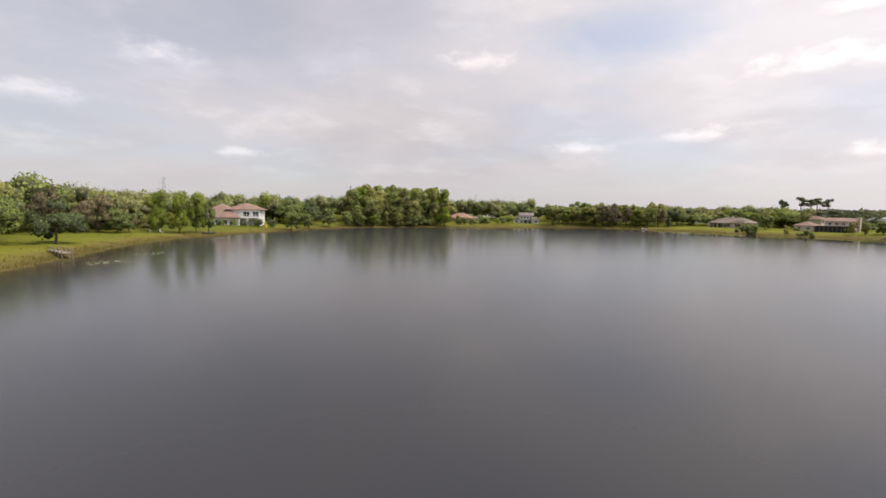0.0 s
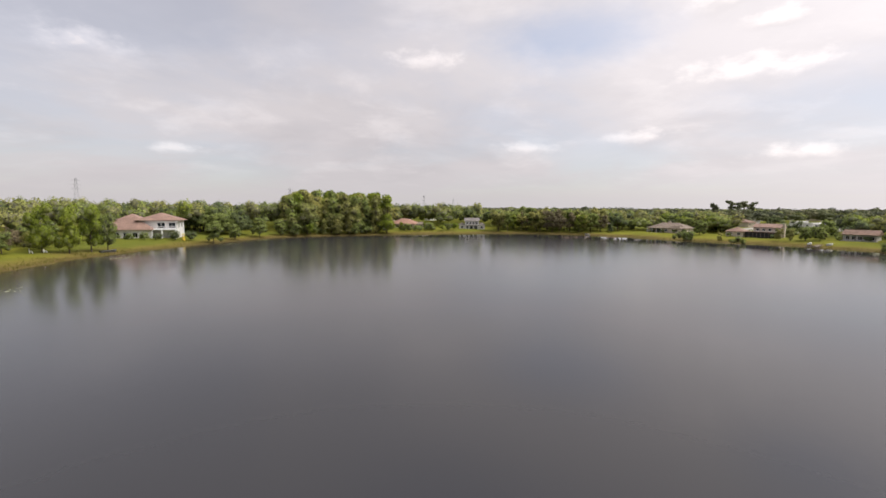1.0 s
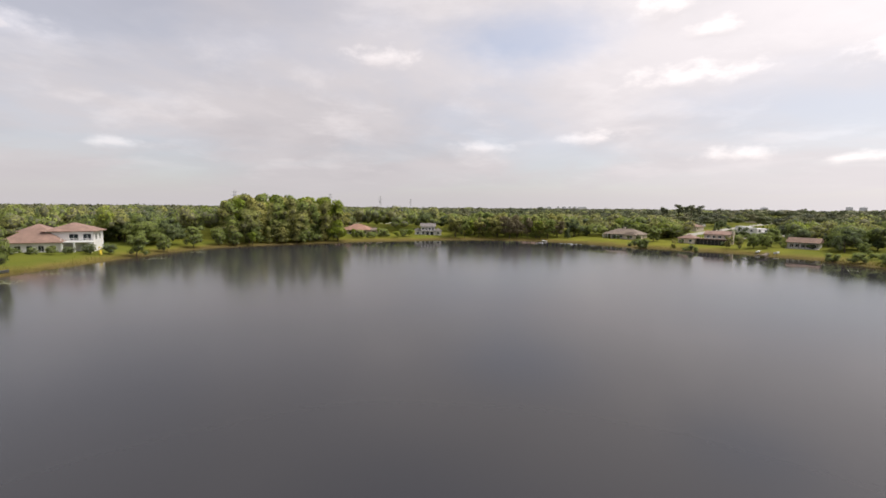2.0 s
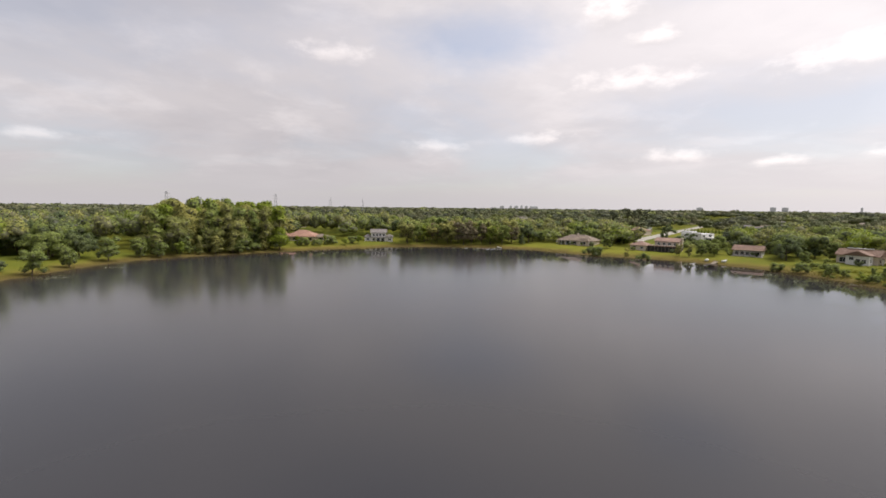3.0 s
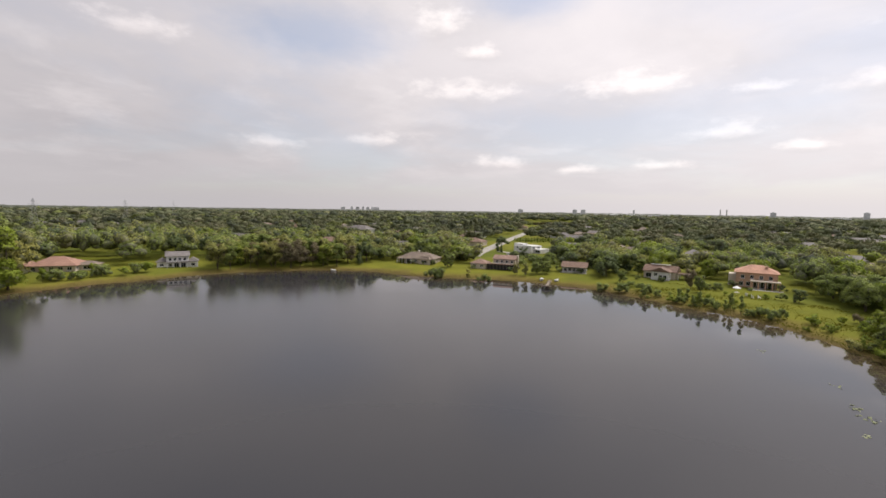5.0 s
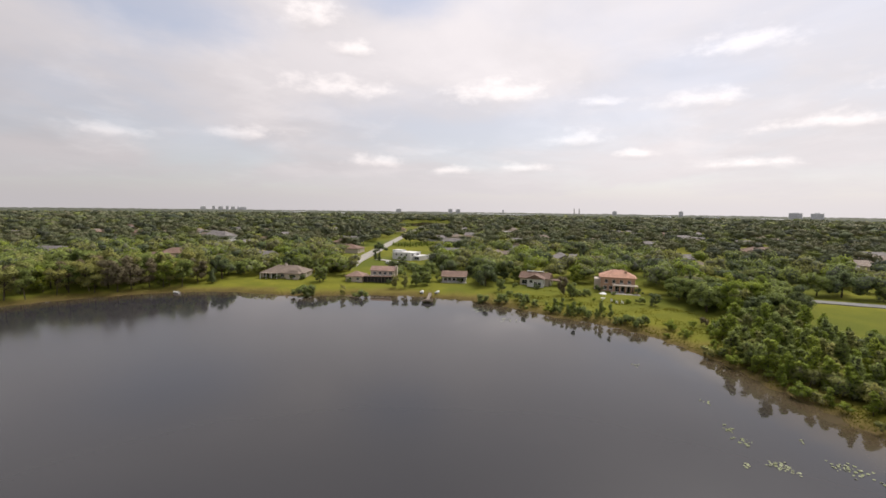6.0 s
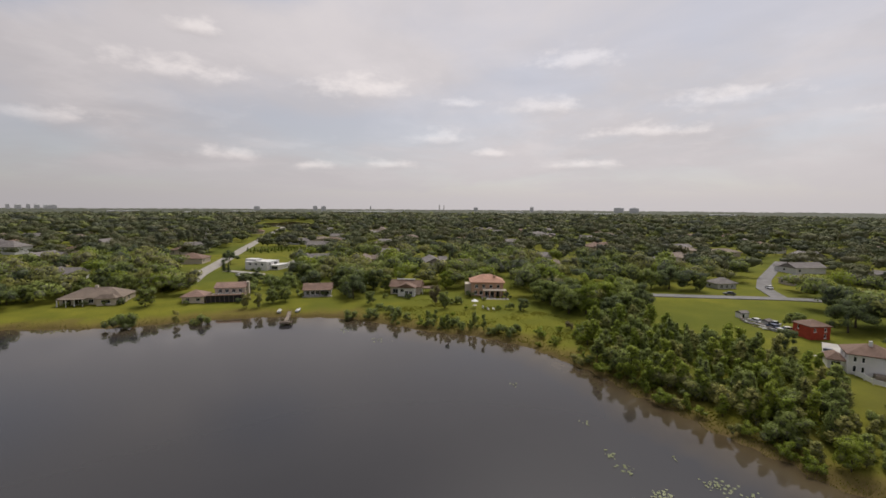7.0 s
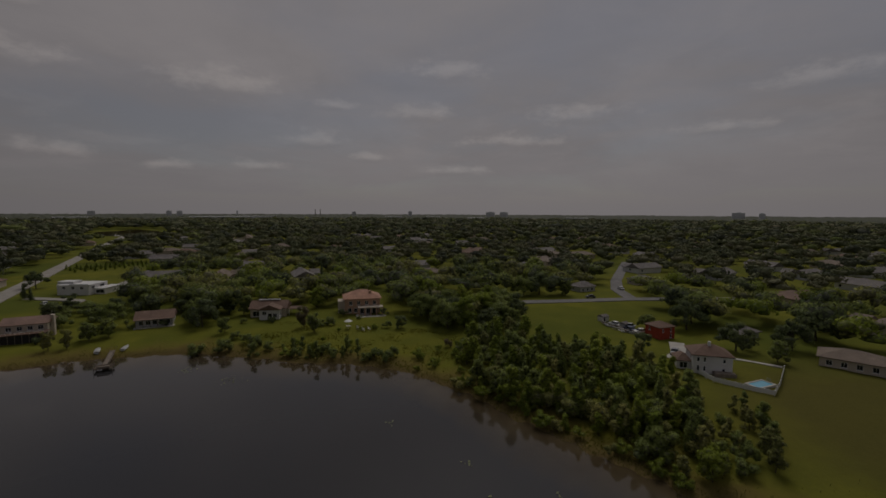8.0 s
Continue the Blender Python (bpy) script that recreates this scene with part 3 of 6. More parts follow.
def build_tree(kind, leaf, seed, name, label, category):
    rng = np.random.default_rng(seed)
    h = 10.0
    n, size, th, tr = TREE[kind]
    root = thing(name, label, category)
    blobs = blobs_for(rng, kind, h)
    bend = rng.normal(size=2) * 0.12
    top = h * th
    pts = [(0, 0, -0.4), (bend[0], bend[1], top * 0.35), (bend[0] * 2, bend[1] * 1.4, top * 0.7), (bend[0] * 1.5, bend[1] * 2, top)]
    r = h * tr
    bm = tube(pts, [r * 1.35, r, r * 0.75, r * 0.3])
    for b in blobs[:6]:
        k = rng.uniform(0.45, 0.9)
        s = (bend[0] * 1.5, bend[1] * 1.5, top * k)
        e = (b[0], b[1], max(b[2], top * k + 0.3))
        join(bm, tube([s, ((s[0] + e[0]) / 2, (s[1] + e[1]) / 2, s[2] * 0.45 + e[2] * 0.55), e], [r * 0.5, r * 0.35, r * 0.12], 5))
    part("trunk", bm, BARK, root)
    v, f, vn = crown_arrays(rng, blobs, n, size, 0.1)
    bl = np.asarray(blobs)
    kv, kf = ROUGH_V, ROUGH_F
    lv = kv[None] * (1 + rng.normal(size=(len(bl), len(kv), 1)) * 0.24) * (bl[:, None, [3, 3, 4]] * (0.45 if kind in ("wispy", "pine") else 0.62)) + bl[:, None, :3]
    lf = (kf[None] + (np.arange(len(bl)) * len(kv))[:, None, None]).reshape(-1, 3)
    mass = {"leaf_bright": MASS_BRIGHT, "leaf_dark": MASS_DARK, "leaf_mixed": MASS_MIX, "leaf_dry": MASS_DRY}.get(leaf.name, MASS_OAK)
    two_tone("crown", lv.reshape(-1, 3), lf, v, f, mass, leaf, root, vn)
    return root


def plant(kind, leaf, x, y, h, wide=1.0, name="tree", label="", group="", variants=3):
    """Places one plant of height h; plants of a kind share their meshes."""
    rng = random.Random(int(x * 131 + y * 977))
    key = (kind, leaf.name, rng.randrange(variants), name, label)
    s = h / 10.0
    m = Matrix.Translation((x, y, ground_z(x, y) - 0.05)) @ Matrix.Rotation(rng.uniform(0, 6.28), 4, "Z") @ Matrix.Diagonal((s * wide, s * wide, s, 1))
    if key not in PROTOS:
        ob = build_tree(kind, leaf, len(PROTOS) * 7 + 11, name, label or PLANT_LABEL[kind], "shrub" if kind == "shrub" else "tree")
        ob.matrix_world = m
        PROTOS[key] = ob
    else:
        ob = copy_thing(PROTOS[key], Matrix.Identity(4))
        ob.matrix_basis = m
    if group:
        ob["group"] = group
    return ob


# ---- houses ----
def wall_panel(bm, p, q, z0, z1, holes, thick=0.2):
    """An upright wall from p to q with openings (u0, v0, u1, v1), u along the wall, v above z0."""
    p, q = Vector((*p, 0)), Vector((*q, 0))
    length = (q - p).length
    ux = (q - p) / length
    nin = Vector((-ux.y, ux.x, 0))
    us = sorted({0.0, length, *[h[0] for h in holes], *[h[2] for h in holes]})
    vs = sorted({0.0, z1 - z0, *[h[1] for h in holes], *[h[3] for h in holes]})

    def at(u, v, d):
        w = p + ux * u + nin * d
        return bm.verts.new((w.x, w.y, z0 + v))

    for u0, u1 in zip(us, us[1:]):
        for v0, v1 in zip(vs, vs[1:]):
            um, vm = (u0 + u1) / 2, (v0 + v1) / 2
            if any(h[0] < um < h[2] and h[1] < vm < h[3] for h in holes):
                continue
            bm.faces.new((at(u0, v0, 0), at(u1, v0, 0), at(u1, v1, 0), at(u0, v1, 0)))
            bm.faces.new((at(u0, v1, thick), at(u1, v1, thick), at(u1, v0, thick), at(u0, v0, thick)))
    for u0, v0, u1, v1 in holes:
        for a, b in (((u0, v0), (u0, v1)), ((u0, v1), (u1, v1)), ((u1, v1), (u1, v0)), ((u1, v0), (u0, v0))):
            bm.faces.new((at(*a, 0), at(*b, 0), at(*b, thick), at(*a, thick)))
    return p, ux, nin


def glazed(parent, p, ux, nin, z0, hole, door=False, bars=2):
    """A window or door filling an opening: frame, bars and pane."""
    u0, v0, u1, v1 = hole
    m = Matrix(((ux.x, nin.x, 0, 0), (ux.y, nin.y, 0, 0), (0, 0, 1, 0), (0, 0, 0, 1)))
    base = p + ux * u0 + Vector((0, 0, z0 + v0))
    w, h = u1 - u0, v1 - v0
    f = 0.07
    bm = bmesh.new()
    rings = [[bm.verts.new((x, y, z)) for x, z in ((e, e), (w - e, e), (w - e, h - e), (e, h - e))] for e, y in ((0, 0.04), (f, 0.04), (f, 0.14), (0, 0.14))]
    for a, b in zip(rings, rings[1:] + rings[:1]):
        for k in range(4):
            bm.faces.new((a[k], a[(k + 1) % 4], b[(k + 1) % 4], b[k]))
    ob = part("door" if door else "window", bm, TRIM, parent)
    ob.matrix_local = Matrix.Translation(base) @ m
    for k in range(1, bars):
        part("bar", box(w * k / bars - 0.03, 0.05, f, w * k / bars + 0.03, 0.13, h - f), TRIM, ob)
    if bars and not door:
        part("sill", box(-0.08, -0.06, -0.1, w + 0.08, 0.03, 0.0), TRIM, ob)
    part("pane", box(f, 0.085, f, w - f, 0.10, h - f), GLASS, ob)
    return ob


def roof_mesh(x0, y0, x1, y1, z, rise, kind, over=0.6, thick=0.18):
    """A hip, gable (ridge along x or y) or flat roof with a fascia."""
    x0, y0, x1, y1 = x0 - over, y0 - over, x1 + over, y1 + over
    bm = bmesh.new()
    if kind == "flat":
        add_box(bm, x0, y0, z, x1, y1, z + thick)
        return bm
    low = [bm.verts.new(p) for p in ((x0, y0, z - thick), (x1, y0, z - thick), (x1, y1, z - thick), (x0, y1, z - thick))]
    eav = [bm.verts.new(p) for p in ((x0, y0, z), (x1, y0, z), (x1, y1, z), (x0, y1, z))]
    w, d = x1 - x0, y1 - y0
    along_x = (w >= d) if kind == "hip" else kind == "gable_x"
    inset = min(w, d) / 2 if kind == "hip" else 0.0
    if along_x:
        a, b = bm.verts.new((x0 + inset, (y0 + y1) / 2, z + rise)), bm.verts.new((x1 - inset - 0.001, (y0 + y1) / 2, z + rise))
        faces = [(eav[0], eav[1], b, a), (eav[1], eav[2], b), (eav[2], eav[3], a, b), (eav[3], eav[0], a)]
    else:
        a, b = bm.verts.new(((x0 + x1) / 2, y0 + inset, z + rise)), bm.verts.new(((x0 + x1) / 2, y1 - inset - 0.001, z + rise))
        faces = [(eav[0], eav[1], a), (eav[1], eav[2], b, a), (eav[2], eav[3], b), (eav[3], eav[0], a, b)]
    for f in faces:
        bm.faces.new(f)
    for k in range(4):
        bm.faces.new((low[k], low[(k + 1) % 4], eav[(k + 1) % 4], eav[k]))
    bm.faces.new(low[::-1])
    return bm


def block(parent, x0, y0, x1, y1, h, wall, roof, kind="hip", rise=1.8, front=(), sides=(), z0=0.0, over=0.6, roofs=True, bars=2, doors=()):
    """One storeyed block of a house. front: openings on the near side; sides: the same list on the two flanks and behind."""
    bm = bmesh.new()
    for p, q, holes in (((x0, y0), (x1, y0), list(front) + list(doors)), ((x1, y0), (x1, y1), sides), ((x1, y1), (x0, y1), sides), ((x0, y1), (x0, y0), sides)):
        length = math.dist(p, q)
        holes = [hh for hh in holes if hh[2] < length - 0.2]
        info = wall_panel(bm, p, q, z0 - (0.6 if z0 == 0 else 0), z0 + h, [(a, b + (0.6 if z0 == 0 else 0), c, d + (0.6 if z0 == 0 else 0)) for a, b, c, d in holes])
        for hh in holes:
            glazed(parent, *info, z0, hh, hh in doors, bars)
    ends = bmesh.new()
    if kind in ("gable_x", "gable_y"):
        if kind == "gable_x":
            pairs = (((x0, y0), (x0, y1)), ((x1, y0), (x1, y1)))
        else:
            pairs = (((x0, y0), (x1, y0)), ((x0, y1), (x1, y1)))
        k = 1 - 2 * over / (abs((y1 - y0) if kind == "gable_x" else (x1 - x0)) + 2 * over)
        for a, b in pairs:
            mid = ((a[0] + b[0]) / 2, (a[1] + b[1]) / 2, z0 + h + rise * k - 0.04)
            bm.faces.new([bm.verts.new(c) for c in ((*a, z0 + h), (*b, z0 + h), mid)])
    ends.free()
    part("wall", bm, wall, parent)
    if roofs:
        part("roof", roof_mesh(x0, y0, x1, y1, z0 + h, rise, kind, over), roof, parent)


def site(name, label, left, right, category="house", lift=0.0, size=1 / METRES):
    """An Empty at a house's near left corner, x along its front from left to right, y away from the water."""
    a = math.atan2(right[1] - left[1], right[0] - left[0])
    z = min(ground_z(*left), ground_z(*right)) + lift
    k = (1 - size) / 2
    corner = (left[0] + (right[0] - left[0]) * k, left[1] + (right[1] - left[1]) * k, z)
    return thing(name, label, category, Matrix.Translation(corner) @ Matrix.Rotation(a, 4, "Z") @ Matrix.Diagonal((size, size, size, 1))), math.dist(left, right)


def windows_row(x0, x1, n, w, v0, v1):
    g = (x1 - x0) / n
    return [(x0 + g * (k + 0.5) - w / 2, v0, x0 + g * (k + 0.5) + w / 2, v1) for k in range(n)]


def posts(parent, xs, y, z1, r=0.12, material=None, z0=-0.3):
    for x in xs:
        part("post", box(x - r, y - r, z0, x + r, y + r, z1, 0.02), material or TRIM, parent)


SIDE = [(1.5, 0.9, 2.7, 2.1), (5.0, 0.9, 6.2, 2.1)]


def ranch_house():
    h, w = site("ranch_house", "long single-storey ranch house with a tan shingle hip roof", (119.2, 200.8), (129.8, 184.0))
    block(h, 0, 0, w, 11, 2.6, CREAM, ROOF_TAN, "hip", 2.9, front=windows_row(8.5, w - 0.5, 4, 1.6, 0.6, 2.0), sides=SIDE,
          doors=[(1.0, 0.05, 3.6, 2.2), (4.4, 0.05, 7.4, 2.2)])
    part("porch_roof", box(0.2, -2.6, 2.45, 8.6, -0.62, 2.62, 0.03), ROOF_TAN, h)
    posts(h, (0.5, 3.2, 5.8, 8.3), -2.4, 2.45)
    block(h, 12.5, -2.2, 18.5, 0.0, 2.5, CREAM, ROOF_TAN, "hip", 1.5, front=[(1.5, 0.7, 4.5, 2.0)], over=0.5)
    part("chimney", box(9.0, 5.0, 3.5, 10.0, 5.9, 6.3, 0.04), CREAM, h)


def terrace_house():
    h, w = site("terraced_house", "two-storey house with a red-brown roof and dark screened porch", (134.3, 172.0), (145.8, 153.0))
    block(h, 0, 0, 7.6, 7.5, 2.6, CREAM, ROOF_CLAY, "hip", 2.0, front=[(1.2, 0.8, 2.6, 2.0), (4.8, 0.8, 6.2, 2.0)], sides=SIDE[:1])
    block(h, 10.4, 4.0, 21.2, 12, 4.9, CREAM, ROOF_CLAY, "gable_x", 1.6, front=windows_row(0.6, 10.4, 4, 1.3, 3.0, 4.3), sides=[(2, 3.0, 3.4, 4.3)], over=0.4)
    part("porch_screen", box(8.2, 0.4, -0.4, 21.0, 3.9, 2.5, 0.03), DARK, h, "dark insect-screen porch")
    part("porch_roof", box(7.7, -0.1, 2.52, 21.6, 4.4, 2.75, 0.03), ROOF_BROWN, h)
    posts(h, [8.2 + 1.6 * k for k in range(9)], 0.33, 2.5, 0.06, WOOD)
    part("balcony_rail", box(10.4, 0.2, 3.3, 21.2, 0.28, 3.4), TRIM, h)
    posts(h, [10.5 + 1.07 * k for k in range(11)], 0.24, 3.3, 0.03, z0=2.75)
    part("chimney", box(21.25, 6.5, -0.4, 22.2, 8.0, 6.7, 0.04), CREAM, h)


def low_house():
    h, w = site("low_house", "low white house with a flat-pitched brown roof", (156.6, 143.8), (161.9, 134.6))
    block(h, 0, 0, w, 8.5, 2.7, WHITE, ROOF_BROWN, "gable_x", 1.9, front=windows_row(0.5, w - 0.5, 5, 1.3, 0.5, 2.0), sides=SIDE[:1])
    part("terrace", box(-0.5, -2.6, -0.3, w + 0.5, -0.01, 0.12, 0.03), CONCRETE, h)
    posts(h, [0.2 + k * (w - 0.4) / 5 for k in range(6)], -1.9, 2.6, 0.08, WOOD)
    part("porch_roof", box(-0.4, -2.4, 2.62, w + 0.4, -0.65, 2.8, 0.03), ROOF_BROWN, h)


def gabled_house():
    h, w = site("gabled_house", "white house with brown gable roofs and a projecting wing", (166.2, 118.4), (168.8, 106.4))
    block(h, 0, 4.0, w, 11.5, 3.3, CREAM, ROOF_BROWN, "gable_x", 2.3, front=[(0.8, 0.4, 3.2, 2.3)], sides=SIDE)
    block(h, 4.0, 0, 10.8, 4.0, 3.7, WHITE, ROOF_BROWN, "gable_y", 1.7, front=[(1.0, 1.7, 2.4, 3.0), (4.6, 0.7, 6.0, 2.2)], sides=[(1.2, 1.0, 2.6, 2.4)],
          doors=[(2.9, 0.05, 4.3, 2.3)])
    part("roof_light", box(2.0, 7.4, 5.72, w - 2.5, 8.1, 5.95, 0.03), TRIM, h, "white ridge vent")
    part("carport_roof", box(w + 0.6, 5.0, 2.5, w + 5.0, 10.0, 2.75, 0.03), ROOF_BROWN, h)
    posts(h, (w + 0.9, w + 4.7), 5.3, 2.5)
    posts(h, (w + 0.9, w + 4.7), 9.7, 2.5)


def orange_house():
    h, w = site("villa", "two-storey peach villa with an orange tile hip roof", (174.6, 92.2), (178.2, 81.0), size=0.88)
    block(h, 0, 0, w, 8.5, 5.3, PEACH, ROOF_ORANGE, "hip", 2.4, front=windows_row(0.6, w - 0.6, 4, 1.1, 3.1, 4.4) + windows_row(0.6, 4.6, 2, 1.2, 0.6, 2.1),
          sides=[(1.5, 0.9, 2.7, 2.2), (1.5, 3.1, 2.7, 4.4), (6.0, 3.1, 7.2, 4.4)], doors=windows_row(5.0, w - 0.6, 3, 2.0, 0.05, 2.4))
    part("porch_roof", box(4.2, -3.2, 2.55, w + 0.8, -0.02, 2.85, 0.03), CREAM, h, "cream porch roof")
    posts(h, [4.5 + k * (w - 4.0) / 4 for k in range(5)], -3.0, 2.55, 0.2, PEACH)
    part("annex", box(-2.2, 2.0, -0.5, -0.02, 7.0, 4.2, 0.03), CREAM, h)
    part("chimney", box(w - 3.6, 2.0, 5.6, w - 2.7, 3.0, 7.5, 0.04), PEACH, h)
    part("terrace", box(3.6, -5.5, -0.4, w + 1.5, -0.02, 0.06, 0.02), CONCRETE, h)


def modern_house():
    h, w = site("modern_house", "white cubic modern house with flat roofs and parapets", (194.0, 203.0), (195.5, 189.5))
    h.scale = (0.8, 0.8, 0.72)
    block(h, 0, 0, w, 12, 4.9, WHITE, WHITE, "flat", 0, front=windows_row(1, w - 1, 3, 1.4, 2.9, 4.3), sides=[(2, 2.9, 4, 4.3), (7, 2.9, 10, 4.3)], over=0.15)
    block(h, -2.0, 3.0, 5.0, 8.0, 6.1, WHITE, WHITE, "flat", 0, front=[(0.5, 2.9, 1.6, 4.3)], over=0.1)
    block(h, w, 3.0, w + 5, 14, 2.8, WHITE, WHITE, "flat", 0, front=[(1, 0.5, 4.6, 2.3)], over=0.15)
    part("parapet", box(5.3, -0.15, 5.08, w + 0.15, 0.15, 5.5, 0.02), TRIM, h)


def red_roof_house():
    h, w = site("red_roofed_house", "single-storey house under a large terracotta hip roof", (0.0, 237.5), (15.5, 232.0))
    block(h, 0, 0, w, 12, 2.7, CREAM, ROOF_TERRA, "hip", 3.3, front=windows_row(0.5, w - 0.5, 5, 1.6, 0.5, 2.1), sides=SIDE, over=0.8)
    block(h, w - 1.0, 3.0, w + 6.5, 9, 2.5, CREAM, ROOF_TAN, "hip", 1.4, front=[(2.5, 0.6, 5.5, 2.0)])
    block(h, -5.5, 2, 0.4, 9, 2.7, CREAM, ROOF_TERRA, "hip", 2.0, front=[(1.5, 0.6, 3.6, 2.0)])


def grey_house():
    h, w = site("grey_house", "two-storey white house with a grey roof and low side wings", (35.0, 231.0), (52.0, 228.0))
    h.scale = (0.76, 0.76, 0.76)
    block(h, 4.0, 0.5, 13.2, 9.5, 5.6, WHITE, ROOF_GREY, "gable_x", 2.0, front=windows_row(0.5, 8.7, 4, 1.3, 3.4, 4.8) + [(0.8, 0.6, 2.2, 2.1)],
          doors=[(3.0, 0.05, 5.2, 2.3), (5.9, 0.05, 8.1, 2.3)], sides=[(2, 3.4, 3.2, 4.8)])
    block(h, 0, 1.0, 3.98, 8.5, 2.9, WHITE, ROOF_GREY, "hip", 1.7, front=[(1.2, 0.7, 2.8, 2.1)], over=0.5)
    block(h, 13.22, 0.0, 17.2, 8.5, 2.9, WHITE, ROOF_GREY, "hip", 1.7, front=[(1.2, 0.7, 2.8, 2.1)], over=0.5)
    part("porch_roof", box(4.2, -2.0, 2.7, 13.0, 0.45, 2.9, 0.03), ROOF_GREY, h)
    posts(h, (4.5, 7.2, 10.0, 12.7), -1.8, 2.7, 0.13)


def lake_house():
    h, w = site("lake_house", "two-storey white house with red-brown tile roofs and a balcony", (-86.0, 154.5), (-66.5, 158.5), size=1.0)
    h.scale = (1.0, 0.9, 1.0)
    block(h, 0, 0, 13.0, 9, 3.1, WHITE, ROOF_CLAY, "hip", 3.5, front=windows_row(2.5, 12.5, 4, 1.4, 0.5, 2.2), sides=SIDE, over=0.8)
    block(h, 9.0, 3.0, w, 13, 6.0, WHITE, ROOF_CLAY, "hip", 2.3, front=[(5.2, 3.4, 7.4, 5.2), (8.4, 3.4, 10.4, 5.2)], sides=[(2, 3.4, 3.4, 5.0), (6, 3.4, 7.4, 5.0)], over=0.9)
    part("balcony_floor", box(13.2, -0.5, 2.9, w + 0.4, 2.98, 3.15, 0.03), TRIM, h)
    part("balcony_rail", box(13.2, -0.5, 4.0, w + 0.4, -0.38, 4.1, 0.01), TRIM, h)
    posts(h, [13.3 + k * 0.7 for k in range(10)], -0.44, 4.0, 0.04, z0=3.15)
    posts(h, (13.4, 16.2, w + 0.1), -0.3, 2.9, 0.2)
    block(h, 3.0, 4.5, 9.2, 12, 6.0, WHITE, ROOF_CLAY, "hip", 2.0, front=[(1, 3.6, 2.4, 4.6)], over=0.7)


def pool_house():
    h, w = site("white_house", "two-storey white house with a brown hip roof", (133.4, 11.6), (131.9, 4.6), size=0.94)
    block(h, 0, 0, w, 5.8, 3.8, WHITE, ROOF_BROWN, "hip", 1.6, over=0.35, front=[(0.7, 0.4, 1.25, 1.6), (1.9, 0.4, 2.4, 1.5), (0.7, 2.3, 1.25, 3.3), (1.9, 2.3, 2.4, 3.3), (5.4, 2.3, 5.95, 3.2), (5.3, 0.4, 5.9, 1.2)],
          sides=[(1.2, 2.3, 1.8, 3.3), (3.6, 2.3, 4.2, 3.3)], bars=1)
    block(h, -2.6, 1.6, -0.02, 5.8, 1.9, WHITE, ROOF_BROWN, "hip", 1.1, front=[(0.5, 0.2, 2.0, 1.5)], over=0.3)
    part("deck", box(3.6, -1.6, -0.3, w + 0.3, -0.02, 0.7, 0.03), WOOD, h)
    part("chimney", box(3.2, 2.2, 4.9, 3.7, 2.7, 6.0, 0.03), WHITE, h)


def brick_house():
    h, w = site("red_brick_house", "two-storey red house with a brown hip roof", (154.2, 9.2), (156.2, 4.4), size=0.9)
    block(h, 0, 0, w, 5.0, 3.3, BRICK_RED, ROOF_BROWN, "hip", 1.2, over=0.3, front=[(0.9, 1.9, 1.5, 2.8), (3.6, 1.9, 4.2, 2.8), (3.6, 0.3, 4.2, 1.3)], sides=[(1.2, 1.9, 1.8, 2.8)], bars=1)


def plain_house(label, left, right, depth, h, wall, roof, rise=2.0, kind="hip", wing=None):
    o, w = site("house", label, left, right)
    block(o, 0, 0, w, depth, h, wall, roof, kind, rise, front=windows_row(0.5, w - 0.5, max(2, int(w / 3)), 1.2, h - 2.0, h - 0.7), sides=[(1.5, h - 2.0, 2.7, h - 0.7)])
    if wing:
        block(o, wing[0], -wing[2], wing[1], 0.0, h - 0.1, wall, roof, "gable_y", rise * 0.8, front=[(0.8, 0.8, wing[1] - wing[0] - 0.8, 2.0)])
    return o


